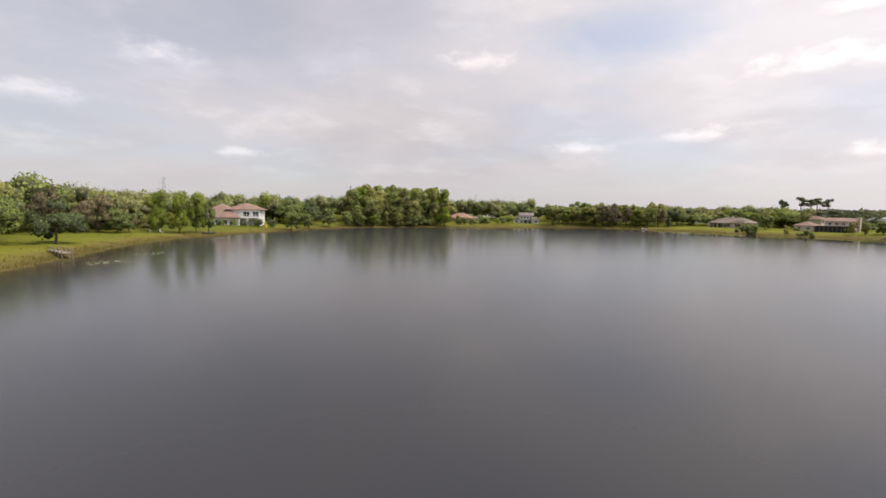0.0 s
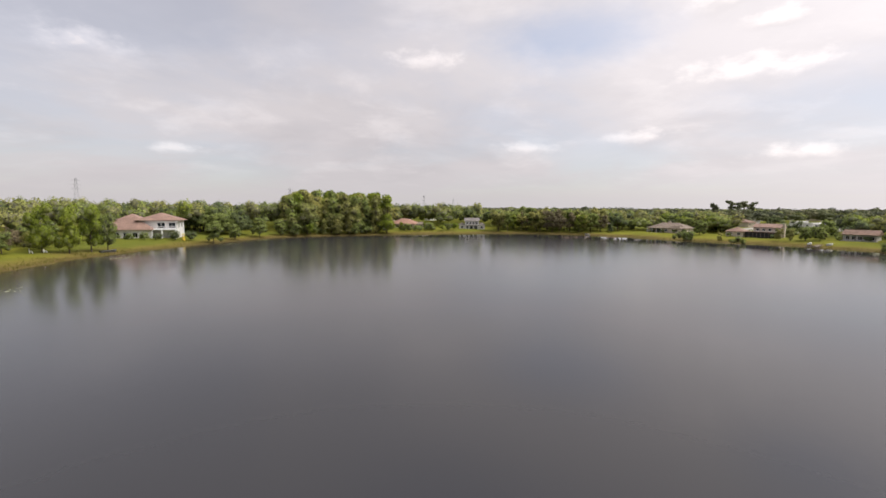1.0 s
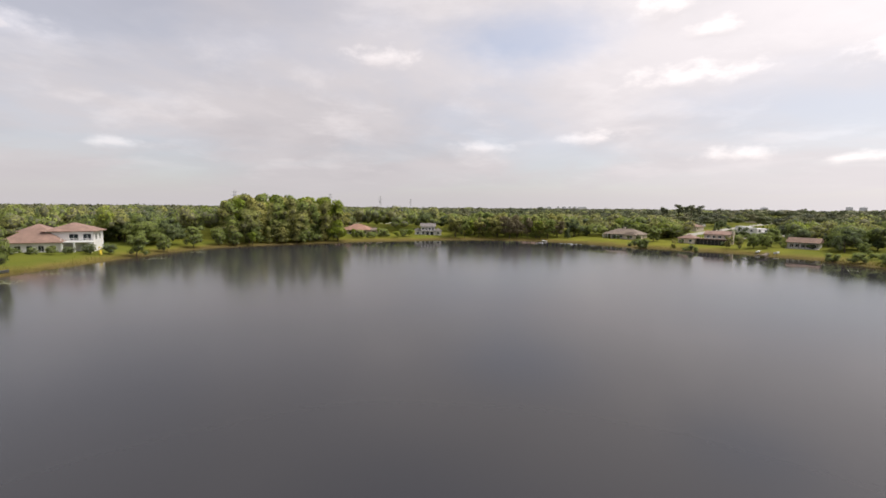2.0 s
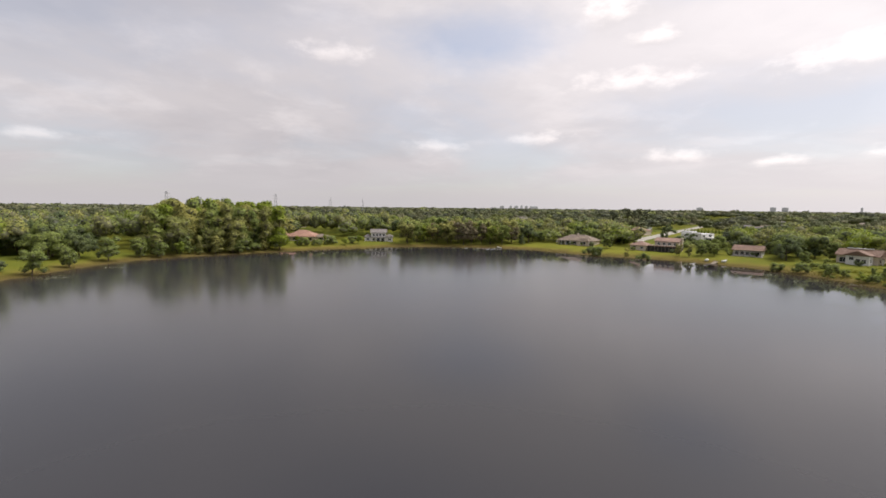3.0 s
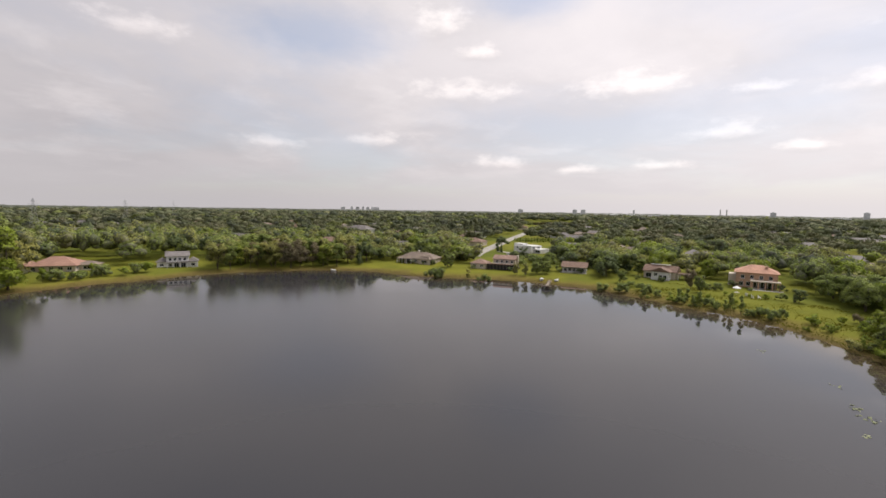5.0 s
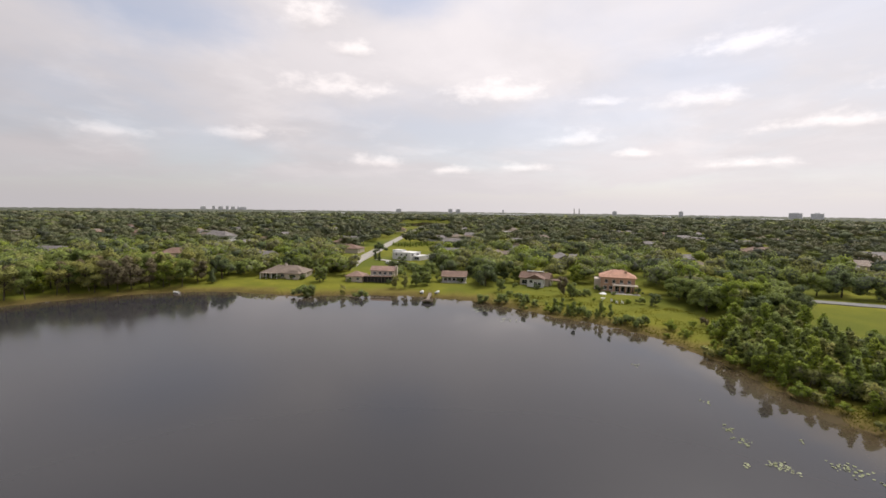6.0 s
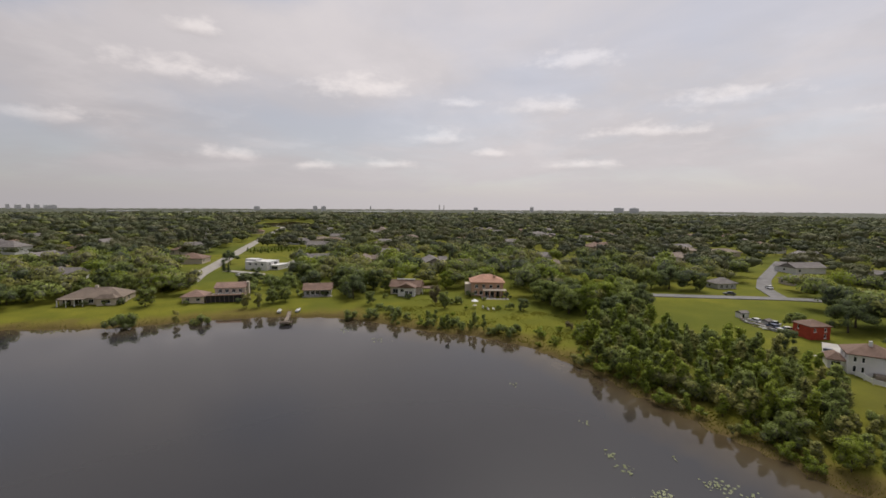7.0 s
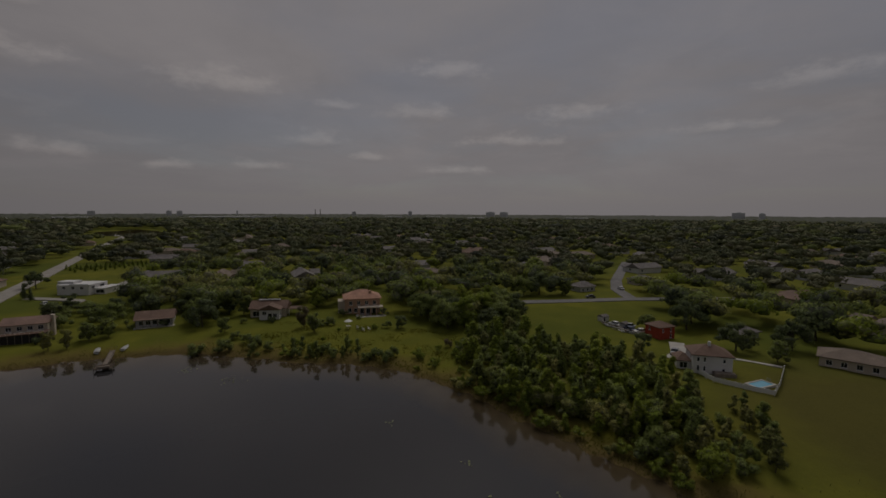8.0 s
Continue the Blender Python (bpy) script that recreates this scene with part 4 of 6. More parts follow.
for build in (ranch_house, terrace_house, low_house, gabled_house, orange_house, modern_house, red_roof_house, grey_house, lake_house, pool_house, brick_house):
    build()
HOUSES = [(127, 195, 10.5), (143, 166, 11), (162, 141, 7.5), (171, 113, 8.5), (181, 88, 8.5), (200, 197, 14), (12, 241, 16), (44, 234, 15), (-77, 162, 14), (136, 7, 8), (157, 9, 6)]
PLAIN = [("grey-roofed bungalow among dark oaks", (154, -8.5), (157.5, -16.5), 6, 2.2, GREY_WALL, ROOF_GREY, 1.5),
         ("pale grey bungalow beside the street", (215, 13.5), (219.5, 5.5), 7, 2.5, GREY_WALL, ROOF_GREY, 2.2),
         ("grey bungalow across the street", (233, -14), (237, -25), 8, 2.6, CREAM, ROOF_GREY, 2.2),
         ("tan house with a wide hip roof", (139, -14.5), (131.5, -24), 9, 2.6, CREAM, ROOF_TAN, 1.8),
         ("brown-roofed bungalow behind the thicket", (187, 54), (194, 41), 9, 2.7, TAN, ROOF_BROWN, 2.0),
         ("brown-roofed house among lakeside trees", (118, 286), (134, 280), 12, 3.0, CREAM, ROOF_BROWN, 3.0),
         ("tan house with a tiled roof", (146, 311), (156, 302), 11, 3.0, TAN, ROOF_TAN, 3.0),
         ("tan house with a low tiled roof", (161, 292), (169, 280), 11, 3.0, TAN, ROOF_TAN, 2.8),
         ("large dark-roofed house in the trees", (184, 386), (193, 360), 14, 5.4, GREY_WALL, ROOF_GREY, 4.0),
         ("red-roofed house beyond the lakeside wood", (-100, 288), (-86, 290), 11, 3.0, CREAM, ROOF_ORANGE, 3.0),
         ("house with an orange roof among trees", (-101, 138), (-93, 143), 8, 5.0, CREAM, ROOF_CLAY, 2.0),
         ("grey house far along the street", (247, 80), (249, 66), 9, 2.8, CREAM, ROOF_TAN, 2.2),
         ("low house with a pale roof", (215, 120), (219, 108), 9, 2.7, CREAM, ROOF_TAN, 2.0)]
for row in PLAIN:
    plain_house(*row)
    HOUSES.append(((row[1][0] + row[2][0]) / 2, (row[1][1] + row[2][1]) / 2, 0.6 * math.dist(row[1], row[2]) + 4))


# ---- streets and paving ----
def strip(name, pts, width, material, label, lift=0.06, category="road"):
    """A paved strip along points, laid just above the ground, with a small edge thickness."""
    bm = bmesh.new()
    fine = []
    for a, b in zip(pts, pts[1:]):
        n = max(1, int(math.dist(a, b) / 8))
        fine += [(a[0] + (b[0] - a[0]) * k / n, a[1] + (b[1] - a[1]) * k / n) for k in range(n)]
    fine.append(pts[-1])
    prev = None
    for i, p in enumerate(fine):
        a, b = fine[max(0, i - 1)], fine[min(len(fine) - 1, i + 1)]
        d = Vector((b[0] - a[0], b[1] - a[1])).normalized() * width / 2
        row = []
        for sx, dz in ((1, -0.4), (1, 0), (-1, 0), (-1, -0.4)):
            x, y = p[0] - d.y * sx, p[1] + d.x * sx
            row.append(bm.verts.new((x, y, max(ground_z(x, y), ground_z(*p)) + 0.14 + lift + dz)))
        if prev:
            for k in range(3):
                bm.faces.new((prev[k], row[k], row[k + 1], prev[k + 1]))
        prev = row
    ob = part(name, bm, material, None)
    return tagged(ob, label, category, kind="structure")


strip("road", [(160, 196), (174, 207), (219, 238), (303, 297), (420, 378), (620, 515)], 6.2, PALE_ROAD, "pale street running away between the trees")
strip("road", [(156, 166), (167, 177), (177, 182), (186, 185.5)], 3.6, PALE_ROAD, "pale driveway to the lakeside houses", 0.05)
strip("road", [(196, 60), (195.5, 37), (199, 18), (203, 0), (206, -30), (210, -80)], 4.8, ASPHALT, "grey residential street beside the field")
strip("road", [(203, -2), (222, -3), (245, -10), (320, -40)], 4.6, ASPHALT, "grey side street with bungalows", 0.07)
strip("pavement", [(176, 181), (186, 186), (187.5, 206)], 3.6, PALE_ROAD, "pale paved forecourt of the modern house", 0.09, "pavement")
strip("pavement", [(206, 185), (216, 196), (250, 208)], 4.5, PALE_ROAD, "pale paved yard", 0.09, "pavement")
strip("pavement", [(142.5, 1.2), (139.8, -3.0), (136.6, -7.4)], 1.0, CONCRETE, "narrow concrete garden path", 0.03, "pavement")
strip("pavement", [(152, 6), (144, 9), (140.5, 12)], 3.2, CONCRETE, "curved concrete driveway", 0.03, "pavement")


# ---- woods: nobody could count these ----
def far_trees(name, label, pts, heights, widths, mass, leaf, lumps, quads, size, seed):
    """Crowns of many trees in one mesh: lumpy foliage masses under a ragged skin of leaf clumps."""
    rng = np.random.default_rng(seed)
    n = len(pts)
    sc = np.stack([widths, widths, heights], 1)[:, None, :]
    base = np.stack([pts[:, 0], pts[:, 1], level(inland(pts[:, 0], pts[:, 1]))], 1)[:, None, :]
    a = rng.uniform(0, 6.283, (n, lumps))
    r = 0.27 * np.sqrt(rng.uniform(0, 1, (n, lumps))) * (0 if lumps == 1 else 1)
    cen = np.stack([r * np.cos(a), r * np.sin(a), 0.66 - 2.2 * r * r + rng.uniform(-0.16, 0.10, (n, lumps))], 2)
    rad = np.stack([rng.uniform(0.20, 0.30, (n, lumps))] * 2 + [rng.uniform(0.16, 0.26, (n, lumps))], 2) * (1.75 if lumps == 1 else 1.0)
    m = n * lumps
    kv, kf = ROUGH_V, ROUGH_F
    v = kv[None] * (1 + rng.normal(size=(m, len(kv), 1)) * 0.24) * rad.reshape(m, 1, 3) * (0.66 if lumps > 3 else 0.86) + cen.reshape(m, 1, 3)
    v = v.reshape(n, lumps * len(kv), 3) * sc + base
    f = (kf[None] + (np.arange(m) * len(kv))[:, None, None]).reshape(-1, 3)
    k = rng.integers(0, lumps, (n, quads))[..., None]
    d = rng.normal(size=(n, quads, 3))
    d[..., 2] = np.abs(d[..., 2]) - 0.25
    d /= np.linalg.norm(d, axis=2)[..., None]
    p = (np.take_along_axis(cen, k, 1) + d * np.take_along_axis(rad, k, 1) * rng.uniform(0.8, 1.06, (n, quads, 1))) * sc + base
    nn = d + rng.normal(size=(n, quads, 3)) * 0.45
    nn /= np.linalg.norm(nn, axis=2)[..., None]
    u = np.cross(nn, rng.normal(size=(n, quads, 3)))
    u /= np.linalg.norm(u, axis=2)[..., None]
    w = np.cross(nn, u)
    s = (size * widths[:, None, None]) * rng.uniform(0.6, 1.4, (n, quads, 1))
    q = np.stack([p - u * s - w * s * 0.5, p + u * s - w * s * 0.5, p + w * s], 2).reshape(-1, 3)
    out = p - base - np.array([0, 0, 0.5]) * sc
    out /= np.linalg.norm(out, axis=2)[..., None] + 1e-6
    rn = d * 0.6 + out * 0.4 + rng.normal(size=(n, quads, 3)) * 0.2
    rn = np.repeat((rn / np.linalg.norm(rn, axis=2)[..., None]).reshape(-1, 3), 3, 0)
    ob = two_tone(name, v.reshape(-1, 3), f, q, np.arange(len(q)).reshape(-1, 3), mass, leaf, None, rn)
    tagged(ob, label, "trees", kind="stuff")


def inside(x, y, poly):
    r = np.zeros(np.shape(x), bool)
    for (x0, y0), (x1, y1) in zip(poly, poly[1:] + poly[:1]):
        r ^= ((y0 > y) != (y1 > y)) & (x < (x1 - x0) * (y - y0) / ((y1 - y0) or 1e-9) + x0)
    return r


OPEN = [[(197, 40), (160, 42), (146, 31), (138, 24), (131, 14), (120, 17), (108, 21), (98, 12), (92, -30), (140, -34), (143, -2), (200, -4)],
        [(250, 250), (280, 232), (250, 204), (206, 184), (186, 184), (188, 206), (225, 235)],
        [(95, 209), (118, 206), (131, 184), (146, 172), (150, 154), (163, 146), (166, 120), (168, 104), (177, 95), (178, 78), (180, 66), (160, 50), (130, 50), (100, 150)],
        [(124, 66), (160, 66), (166, 42), (150, 36), (140, 24), (131, 16), (104, 22), (96, 22), (110, 38), (122, 50)],
        [(152, 160), (166, 150), (200, 180), (215, 196), (188, 210), (176, 186)],
        [(146, 176), (152, 168), (190, 206), (200, 222), (240, 246), (232, 252), (180, 222)],
        [(204, 14), (226, 8), (240, -2), (236, -12), (204, -6)]]
STREETS = [[(160, 196), (174, 207), (219, 238), (303, 297), (420, 378), (620, 515)], [(156, 166), (167, 177), (177, 182)], [(196, 60), (195.5, 37), (203, 0), (206, -30), (210, -80)], [(203, -2), (245, -10), (320, -40)]]


def free(x, y, gap=4.0):
    ok = np.ones(np.shape(x), bool)
    for hx, hy, r in HOUSES:
        ok &= np.hypot(x - hx, y - hy) > r + gap * 0.4
    for line in STREETS:
        for a, b in zip(line, line[1:]):
            ax, ay, bx, by = *a, *b
            t = np.clip(((x - ax) * (bx - ax) + (y - ay) * (by - ay)) / ((bx - ax) ** 2 + (by - ay) ** 2), 0, 1)
            ok &= np.hypot(x - ax - t * (bx - ax), y - ay - t * (by - ay)) > (9.0 if ax > 165 and ay > 160 else 4.5) + gap * 0.4
    for poly in OPEN:
        ok &= ~inside(x, y, poly)
    return ok


def scatter(rng, r0, r1, a0, a1, cell, jitter=0.42):
    """Jittered grid points in a ring sector beyond the waterline."""
    g = np.arange(-r1 - 260, r1 + 260, cell)
    x, y = np.meshgrid(g, g)
    x, y = x.ravel() + MIDDLE[0] + rng.uniform(-jitter, jitter, x.size) * cell, y.ravel() + MIDDLE[1] + rng.uniform(-jitter, jitter, y.size) * cell
    d, a = inland(x, y), np.degrees(np.arctan2(y - MIDDLE[1], x - MIDDLE[0]))
    a = np.where(a < -120, a + 360, a)
    ok = (d > r0) & (d < r1) & (a > a0) & (a < a1)
    return x[ok], y[ok]


# homes scattered through the suburb
def suburb():
    rng = np.random.default_rng(5)
    x, y = scatter(rng, 60, 620, -60, 165, 37, 0.35)
    ok = free(x, y, 8) & (rng.uniform(size=x.size) < 0.62) & ~((x < 75) & (y < 330)) & ((inland(x, y) > 85) | (x < 60) | (y > 230))
    x, y = x[ok], y[ok]
    order = np.argsort(inland(x, y))[:190]
    looks = [("tan bungalow with a brown shingle roof half hidden by trees", CREAM, ROOF_BROWN), ("white bungalow with a grey shingle roof among trees", WHITE, ROOF_GREY),
             ("cream bungalow with a tan roof among trees", CREAM, ROOF_TAN), ("grey bungalow with a pale roof among trees", GREY_WALL, ROOF_GREY)]
    protos = []
    for i, k in enumerate(order):
        a = rng.choice([0.35, 1.92, 0.5, 2.1]) + rng.normal() * 0.1
        m = Matrix.Translation((x[k], y[k], ground_z(x[k], y[k]))) @ Matrix.Rotation(a, 4, "Z") @ Matrix.Diagonal((0.95, 0.95, 0.95, 1))
        if len(protos) < 8:
            label, wall, roof = looks[i % 4]
            h = thing("bungalow", label, "house", m, "houses of the suburb")
            w, d = rng.uniform(13, 18), rng.uniform(8, 11)
            block(h, -w / 2, -d / 2, w / 2, d / 2, 2.8, wall, roof, ("hip", "gable_x")[i % 2], rng.uniform(1.9, 2.6), front=windows_row(0.6, w - 0.6, 4, 1.4, 0.9, 2.1), sides=SIDE[:1], bars=0)
            block(h, w / 2 - 6.5, -d / 2 - 3.5, w / 2 - 0.5, -d / 2, 2.7, wall, roof, "gable_y", 1.8, front=[(0.8, 0.1, 5.2, 2.2)], bars=0)
            protos.append(h)
        else:
            copy_thing(protos[int(rng.integers(0, len(protos)))], Matrix.Identity(4)).matrix_basis = m
        HOUSES.append((x[k], y[k], 10.5))
        away = Vector((x[k] - 48, y[k] - 60)).normalized() * 14
        HOUSES.append((x[k] - away.x, y[k] - away.y, 7.5))


suburb()


def water_lane(x, y):
    """The open stretch before and round the distant lake."""
    u, v = x - 47, y - 55
    c, n = math.cos(radians(51.1)), math.sin(radians(51.1))
    along, across = u * n + v * c, u * c - v * n
    return (along > 560) & (along < 850) & (np.abs(across) < 44)


def woods():
    rng = np.random.default_rng(9)
    leaves = (LEAF_OAK, LEAF_MIX, LEAF_DARK, LEAF_BRIGHT)
    rings = ((24, 130, -58, 186, 7.4, 0.95, (6.5, 11.5), (8, 12.5), 6, 350, 0.032), (130, 330, -54, 172, 10.4, 0.80, (5.2, 9.6), (10.5, 15.5), 4, 95, 0.046),
             (330, 640, -52, 165, 14.0, 0.9, (6, 11.5), (14, 20), 2, 38, 0.066), (640, 1300, -50, 158, 23.0, 1.0, (7.5, 12), (20, 28), 1, 16, 0.10))
    for i, (r0, r1, a0, a1, cell, part_kept, hs, ws, lumps, quads, size) in enumerate(rings):
        x, y = scatter(rng, r0, r1, a0, a1, cell)
        ok = free(x, y, 3) & ~water_lane(x, y) & (rng.uniform(size=x.size) < part_kept)
        x, y = x[ok], y[ok]
        h = rng.uniform(*hs, x.size) * np.where((x < 55) & (i < 2), 1.3, 1.12 if i else 1.0)
        kind = rng.choice(4, x.size, p=[0.40, 0.33, 0.17, 0.10])
        for k, leaf in enumerate(leaves):
            s = kind == k
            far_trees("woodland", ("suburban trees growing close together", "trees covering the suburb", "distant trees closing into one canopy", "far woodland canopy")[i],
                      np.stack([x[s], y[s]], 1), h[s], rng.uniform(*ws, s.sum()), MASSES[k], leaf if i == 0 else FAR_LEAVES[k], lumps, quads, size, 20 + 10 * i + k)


woods()


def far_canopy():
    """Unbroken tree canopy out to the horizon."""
    na, radii = 900, [1180, 1240, 1300, 1370, 1440, 1520, 1600, 1690, 1790, 1900, 2020, 2150, 2300, 2460, 2640, 2840, 3060, 3300, 3560, 3800]
    a = np.radians(np.linspace(-66, 175, na))
    rng = np.random.default_rng(3)
    rows_ = []
    for i, r in enumerate(radii):
        rr = r + 150 + rng.normal(size=na) * 12
        z = 6.5 + rng.uniform(-2.5, 3.0, na) + 1.5 * np.sin(a * 31 + r * 0.01) - (7 if i == 0 else 0)
        rows_.append(np.stack([MIDDLE[0] + rr * np.cos(a), MIDDLE[1] + rr * np.sin(a), z + 2.4], 1))
    v = np.concatenate(rows_)
    i, j = np.meshgrid(np.arange(len(radii) - 1), np.arange(na - 1), indexing="ij")
    f = np.stack([i * na + j, (i + 1) * na + j, (i + 1) * na + j + 1, i * na + j + 1], -1).reshape(-1, 4)
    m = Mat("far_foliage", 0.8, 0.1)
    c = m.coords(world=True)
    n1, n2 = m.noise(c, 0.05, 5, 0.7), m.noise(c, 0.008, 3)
    # greyed greens: the haze of distance is put into the base colour
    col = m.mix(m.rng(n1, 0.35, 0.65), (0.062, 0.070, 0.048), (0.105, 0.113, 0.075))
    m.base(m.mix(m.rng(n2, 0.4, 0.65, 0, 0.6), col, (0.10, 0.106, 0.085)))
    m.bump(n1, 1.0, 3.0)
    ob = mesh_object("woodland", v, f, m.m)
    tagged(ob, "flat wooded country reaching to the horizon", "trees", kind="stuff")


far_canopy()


# ---- single trees and shrubs round the lake ----
def grove(poly, cell, kinds, hmin, hmax, seed, group="", wide=1.0, limit=300):
    """Fills a stretch of the plan with separate plants. kinds: (kind, leaf, weight, name)."""
    rng = np.random.default_rng(seed)
    xs, ys = [p[0] for p in poly], [p[1] for p in poly]
    g = [(x + rng.uniform(-0.4, 0.4) * cell, y + rng.uniform(-0.4, 0.4) * cell) for x in np.arange(min(xs), max(xs), cell) for y in np.arange(min(ys), max(ys), cell)]
    w = np.array([k[2] for k in kinds], float)
    made = 0
    for x, y in g:
        if inside(np.array([x]), np.array([y]), poly)[0] and inland(x, y) > 0.8 and made < limit and all(math.hypot(x - hx, y - hy) > r - 2 for hx, hy, r in HOUSES[:11]):
            k = kinds[int(rng.choice(len(kinds), p=w / w.sum()))]
            plant(k[0], k[1], x, y, rng.uniform(hmin, hmax) * (k[4] if len(k) > 4 else 1), wide * rng.uniform(0.85, 1.2), k[3], group=group)
            made += 1


SINGLES = [
    ("oak", LEAF_OAK, 164.5, 155.5, 6.0, 1.0), ("round", LEAF_DARK, 169.0, 157.5, 5.5, 1.0), ("oak", LEAF_OAK, 172.0, 150.0, 7.0, 1.0), ("oak", LEAF_DARK, 178.0, 156.0, 8.0, 1.0), ("oak", LEAF_OAK, 186.0, 160.0, 8.0, 1.1),
    ("round", LEAF_OAK, 182.0, 144.0, 8.0, 1.1), ("oak", LEAF_DARK, 192.0, 168.0, 7.0, 1.1), ("round", LEAF_MIX, 176.0, 128.0, 8.0, 1.0), ("oak", LEAF_OAK, 198.0, 158.0, 8.5, 1.1), ("cone", LEAF_DARK, 186.5, 206.0, 6.0, 0.9),
    ("cone", LEAF_DARK, 184.0, 201.0, 5.0, 0.9), ("oak", LEAF_DARK, 206.0, 222.0, 8.0, 1.0), ("round", LEAF_BRIGHT, 183.0, 103.0, 7.5, 1.0), ("oak", LEAF_OAK, 194.0, 94.0, 8.5, 1.0), ("wispy", LEAF_DARK, 103.0, 1.0, 5.5, 0.8),
    ("oak", LEAF_OAK, 155.8, 148.0, 8.0, 0.9), ("oak", LEAF_DARK, 159.5, 126.0, 9.0, 0.8), ("oak", LEAF_OAK, 163, 130.0, 8.0, 0.8),
    ("round", LEAF_OAK, 155.3, 117.4, 4.8, 1.0), ("round", LEAF_OAK, 156.6, 94.4, 6.0, 0.8), ("round", LEAF_DRY, 160.5, 98.5, 6.5, 0.8),
    ("cone", LEAF_DARK, 178.7, 66.4, 8.5, 0.9), ("round", LEAF_DARK, 161.5, 72.6, 3.8, 1.2), ("round", LEAF_OAK, 128.5, 176.0, 7.0, 1.1),
    ("oak", LEAF_DARK, 110.5, 209.0, 10.0, 0.9), ("cone", LEAF_DARK, 104.5, 204.0, 5.5, 1.3), ("round", LEAF_DARK, 118.8, 211.0, 5.0, 1.0),
    ("round", LEAF_MIX, 139.2, 149.5, 5.0, 0.8), ("round", LEAF_MIX, 140.8, 146.6, 5.0, 0.8), ("round", LEAF_OAK, 146, 146, 5.5, 1.1), ("round", LEAF_OAK, 149, 143.5, 5.2, 1.1),
    ("wispy", LEAF_MIX, 121.4, 155.4, 4.2, 1.0), ("round", LEAF_BRIGHT, 184.5, 68.0, 11.0, 1.1), ("oak", LEAF_DARK, 191, 74.0, 9.0, 0.8),
    ("cone", LEAF_DARK, 214, 112.0, 12.0, 0.5), ("oak", LEAF_DARK, 210, 29.0, 9.5, 1.15), ("oak", LEAF_OAK, 208, 35.0, 8.5, 1.0), ("round", LEAF_OAK, 207.5, 20.0, 7.0, 0.9),
    ("round", LEAF_DARK, 145.3, 16.4, 4.5, 1.1), ("oak", LEAF_OAK, 163, 8.5, 5.5, 1.0), ("oak", LEAF_DARK, 164, -2.0, 9.0, 1.0), ("oak", LEAF_DARK, 170, -6, 9.0, 1.1),
    ("oak", LEAF_DARK, 147, -4.5, 7.5, 1.0), ("oak", LEAF_DARK, 148, -17, 8.0, 1.0), ("round", LEAF_OAK, 139.5, -8.5, 5.5, 1.0), ("oak", LEAF_DARK, 156, -28, 9, 1.1),
    ("round", LEAF_BRIGHT, -70.5, 117.5, 12.2, 0.62), ("round", LEAF_BRIGHT, -68.0, 121.0, 11.4, 0.62), ("round", LEAF_OAK, -66.5, 124.5, 10.0, 0.66), ("round", LEAF_BRIGHT, -74.5, 115.0, 12.0, 0.62),
    ("oak", LEAF_DRY, -82.0, 104.0, 10.0, 0.9), ("oak", LEAF_DARK, -68.5, 77.5, 9.5, 0.8), ("oak", LEAF_OAK, -73.0, 71.0, 11.0, 0.9), ("oak", LEAF_OAK, -98.0, 112.0, 13.0, 0.85),
    ("round", LEAF_OAK, -47.0, 181.0, 8.0, 1.1), ("oak", LEAF_DARK, -55.5, 184.0, 11.0, 0.8), ("oak", LEAF_DARK, -63, 186.0, 11.5, 0.8), ("oak", LEAF_DARK, -72, 190.0, 12.0, 0.8),
    ("round", LEAF_OAK, -54.0, 156.0, 8.0, 1.0), ("round", LEAF_OAK, -51.5, 168, 7.0, 0.9), ("pine", LEAF_PINE, 205, 266, 14.0, 0.8), ("pine", LEAF_PINE, 219, 270, 15.5, 0.9), ("pine", LEAF_PINE, 228, 274, 14.5, 0.9),
    ("pine", LEAF_PINE, 236, 279, 15.5, 0.9), ("pine", LEAF_PINE, 246, 283, 15.0, 0.9), ("pine", LEAF_PINE, 212, 276, 14.0, 0.8),
]
for kind, leaf, x, y, h, wd in SINGLES:
    plant(kind, leaf, x, y, h, wd, {"cone": "conifer", "pine": "pine_tree"}.get(kind, "tree"))
for x, y, h, wd in ((112.8, 165.4, 5.0, 1.0), (114.4, 163.6, 4.2, 1.0), (123.6, 150.2, 3.4, 1.2), (141.5, 116.0, 3.0, 1.2), (143.5, 111.0, 3.2, 1.2)):
    plant("shrub", LEAF_OAK, x, y, h, wd, "shrub")

# woodland on the north-west shore
grove([(-40, 190), (2, 208), (4, 226), (-6, 240), (-8, 285), (-52, 285), (-46, 215)], 6.8,
      [("tall", LEAF_OAK, 2, "tree"), ("tall", LEAF_MIX, 4, "tree"), ("tall", LEAF_BRIGHT, 2, "tree"), ("round", LEAF_MIX, 2, "tree", 0.8)], 14.5, 19, 51, "trees of the lakeside wood", 1.0)
grove([(-44, 184), (-36, 188.5), (-20, 196), (2, 204.5), (3, 209), (-22, 201), (-42, 192)], 4.0,
      [("round", LEAF_OAK, 3, "tree"), ("wispy", LEAF_BRIGHT, 1, "tree"), ("shrub", LEAF_OAK, 2, "shrub", 0.6), ("tall", LEAF_MIX, 2, "tree", 1.3)], 5, 9, 61, "trees of the lakeside wood", 1.15, 34)
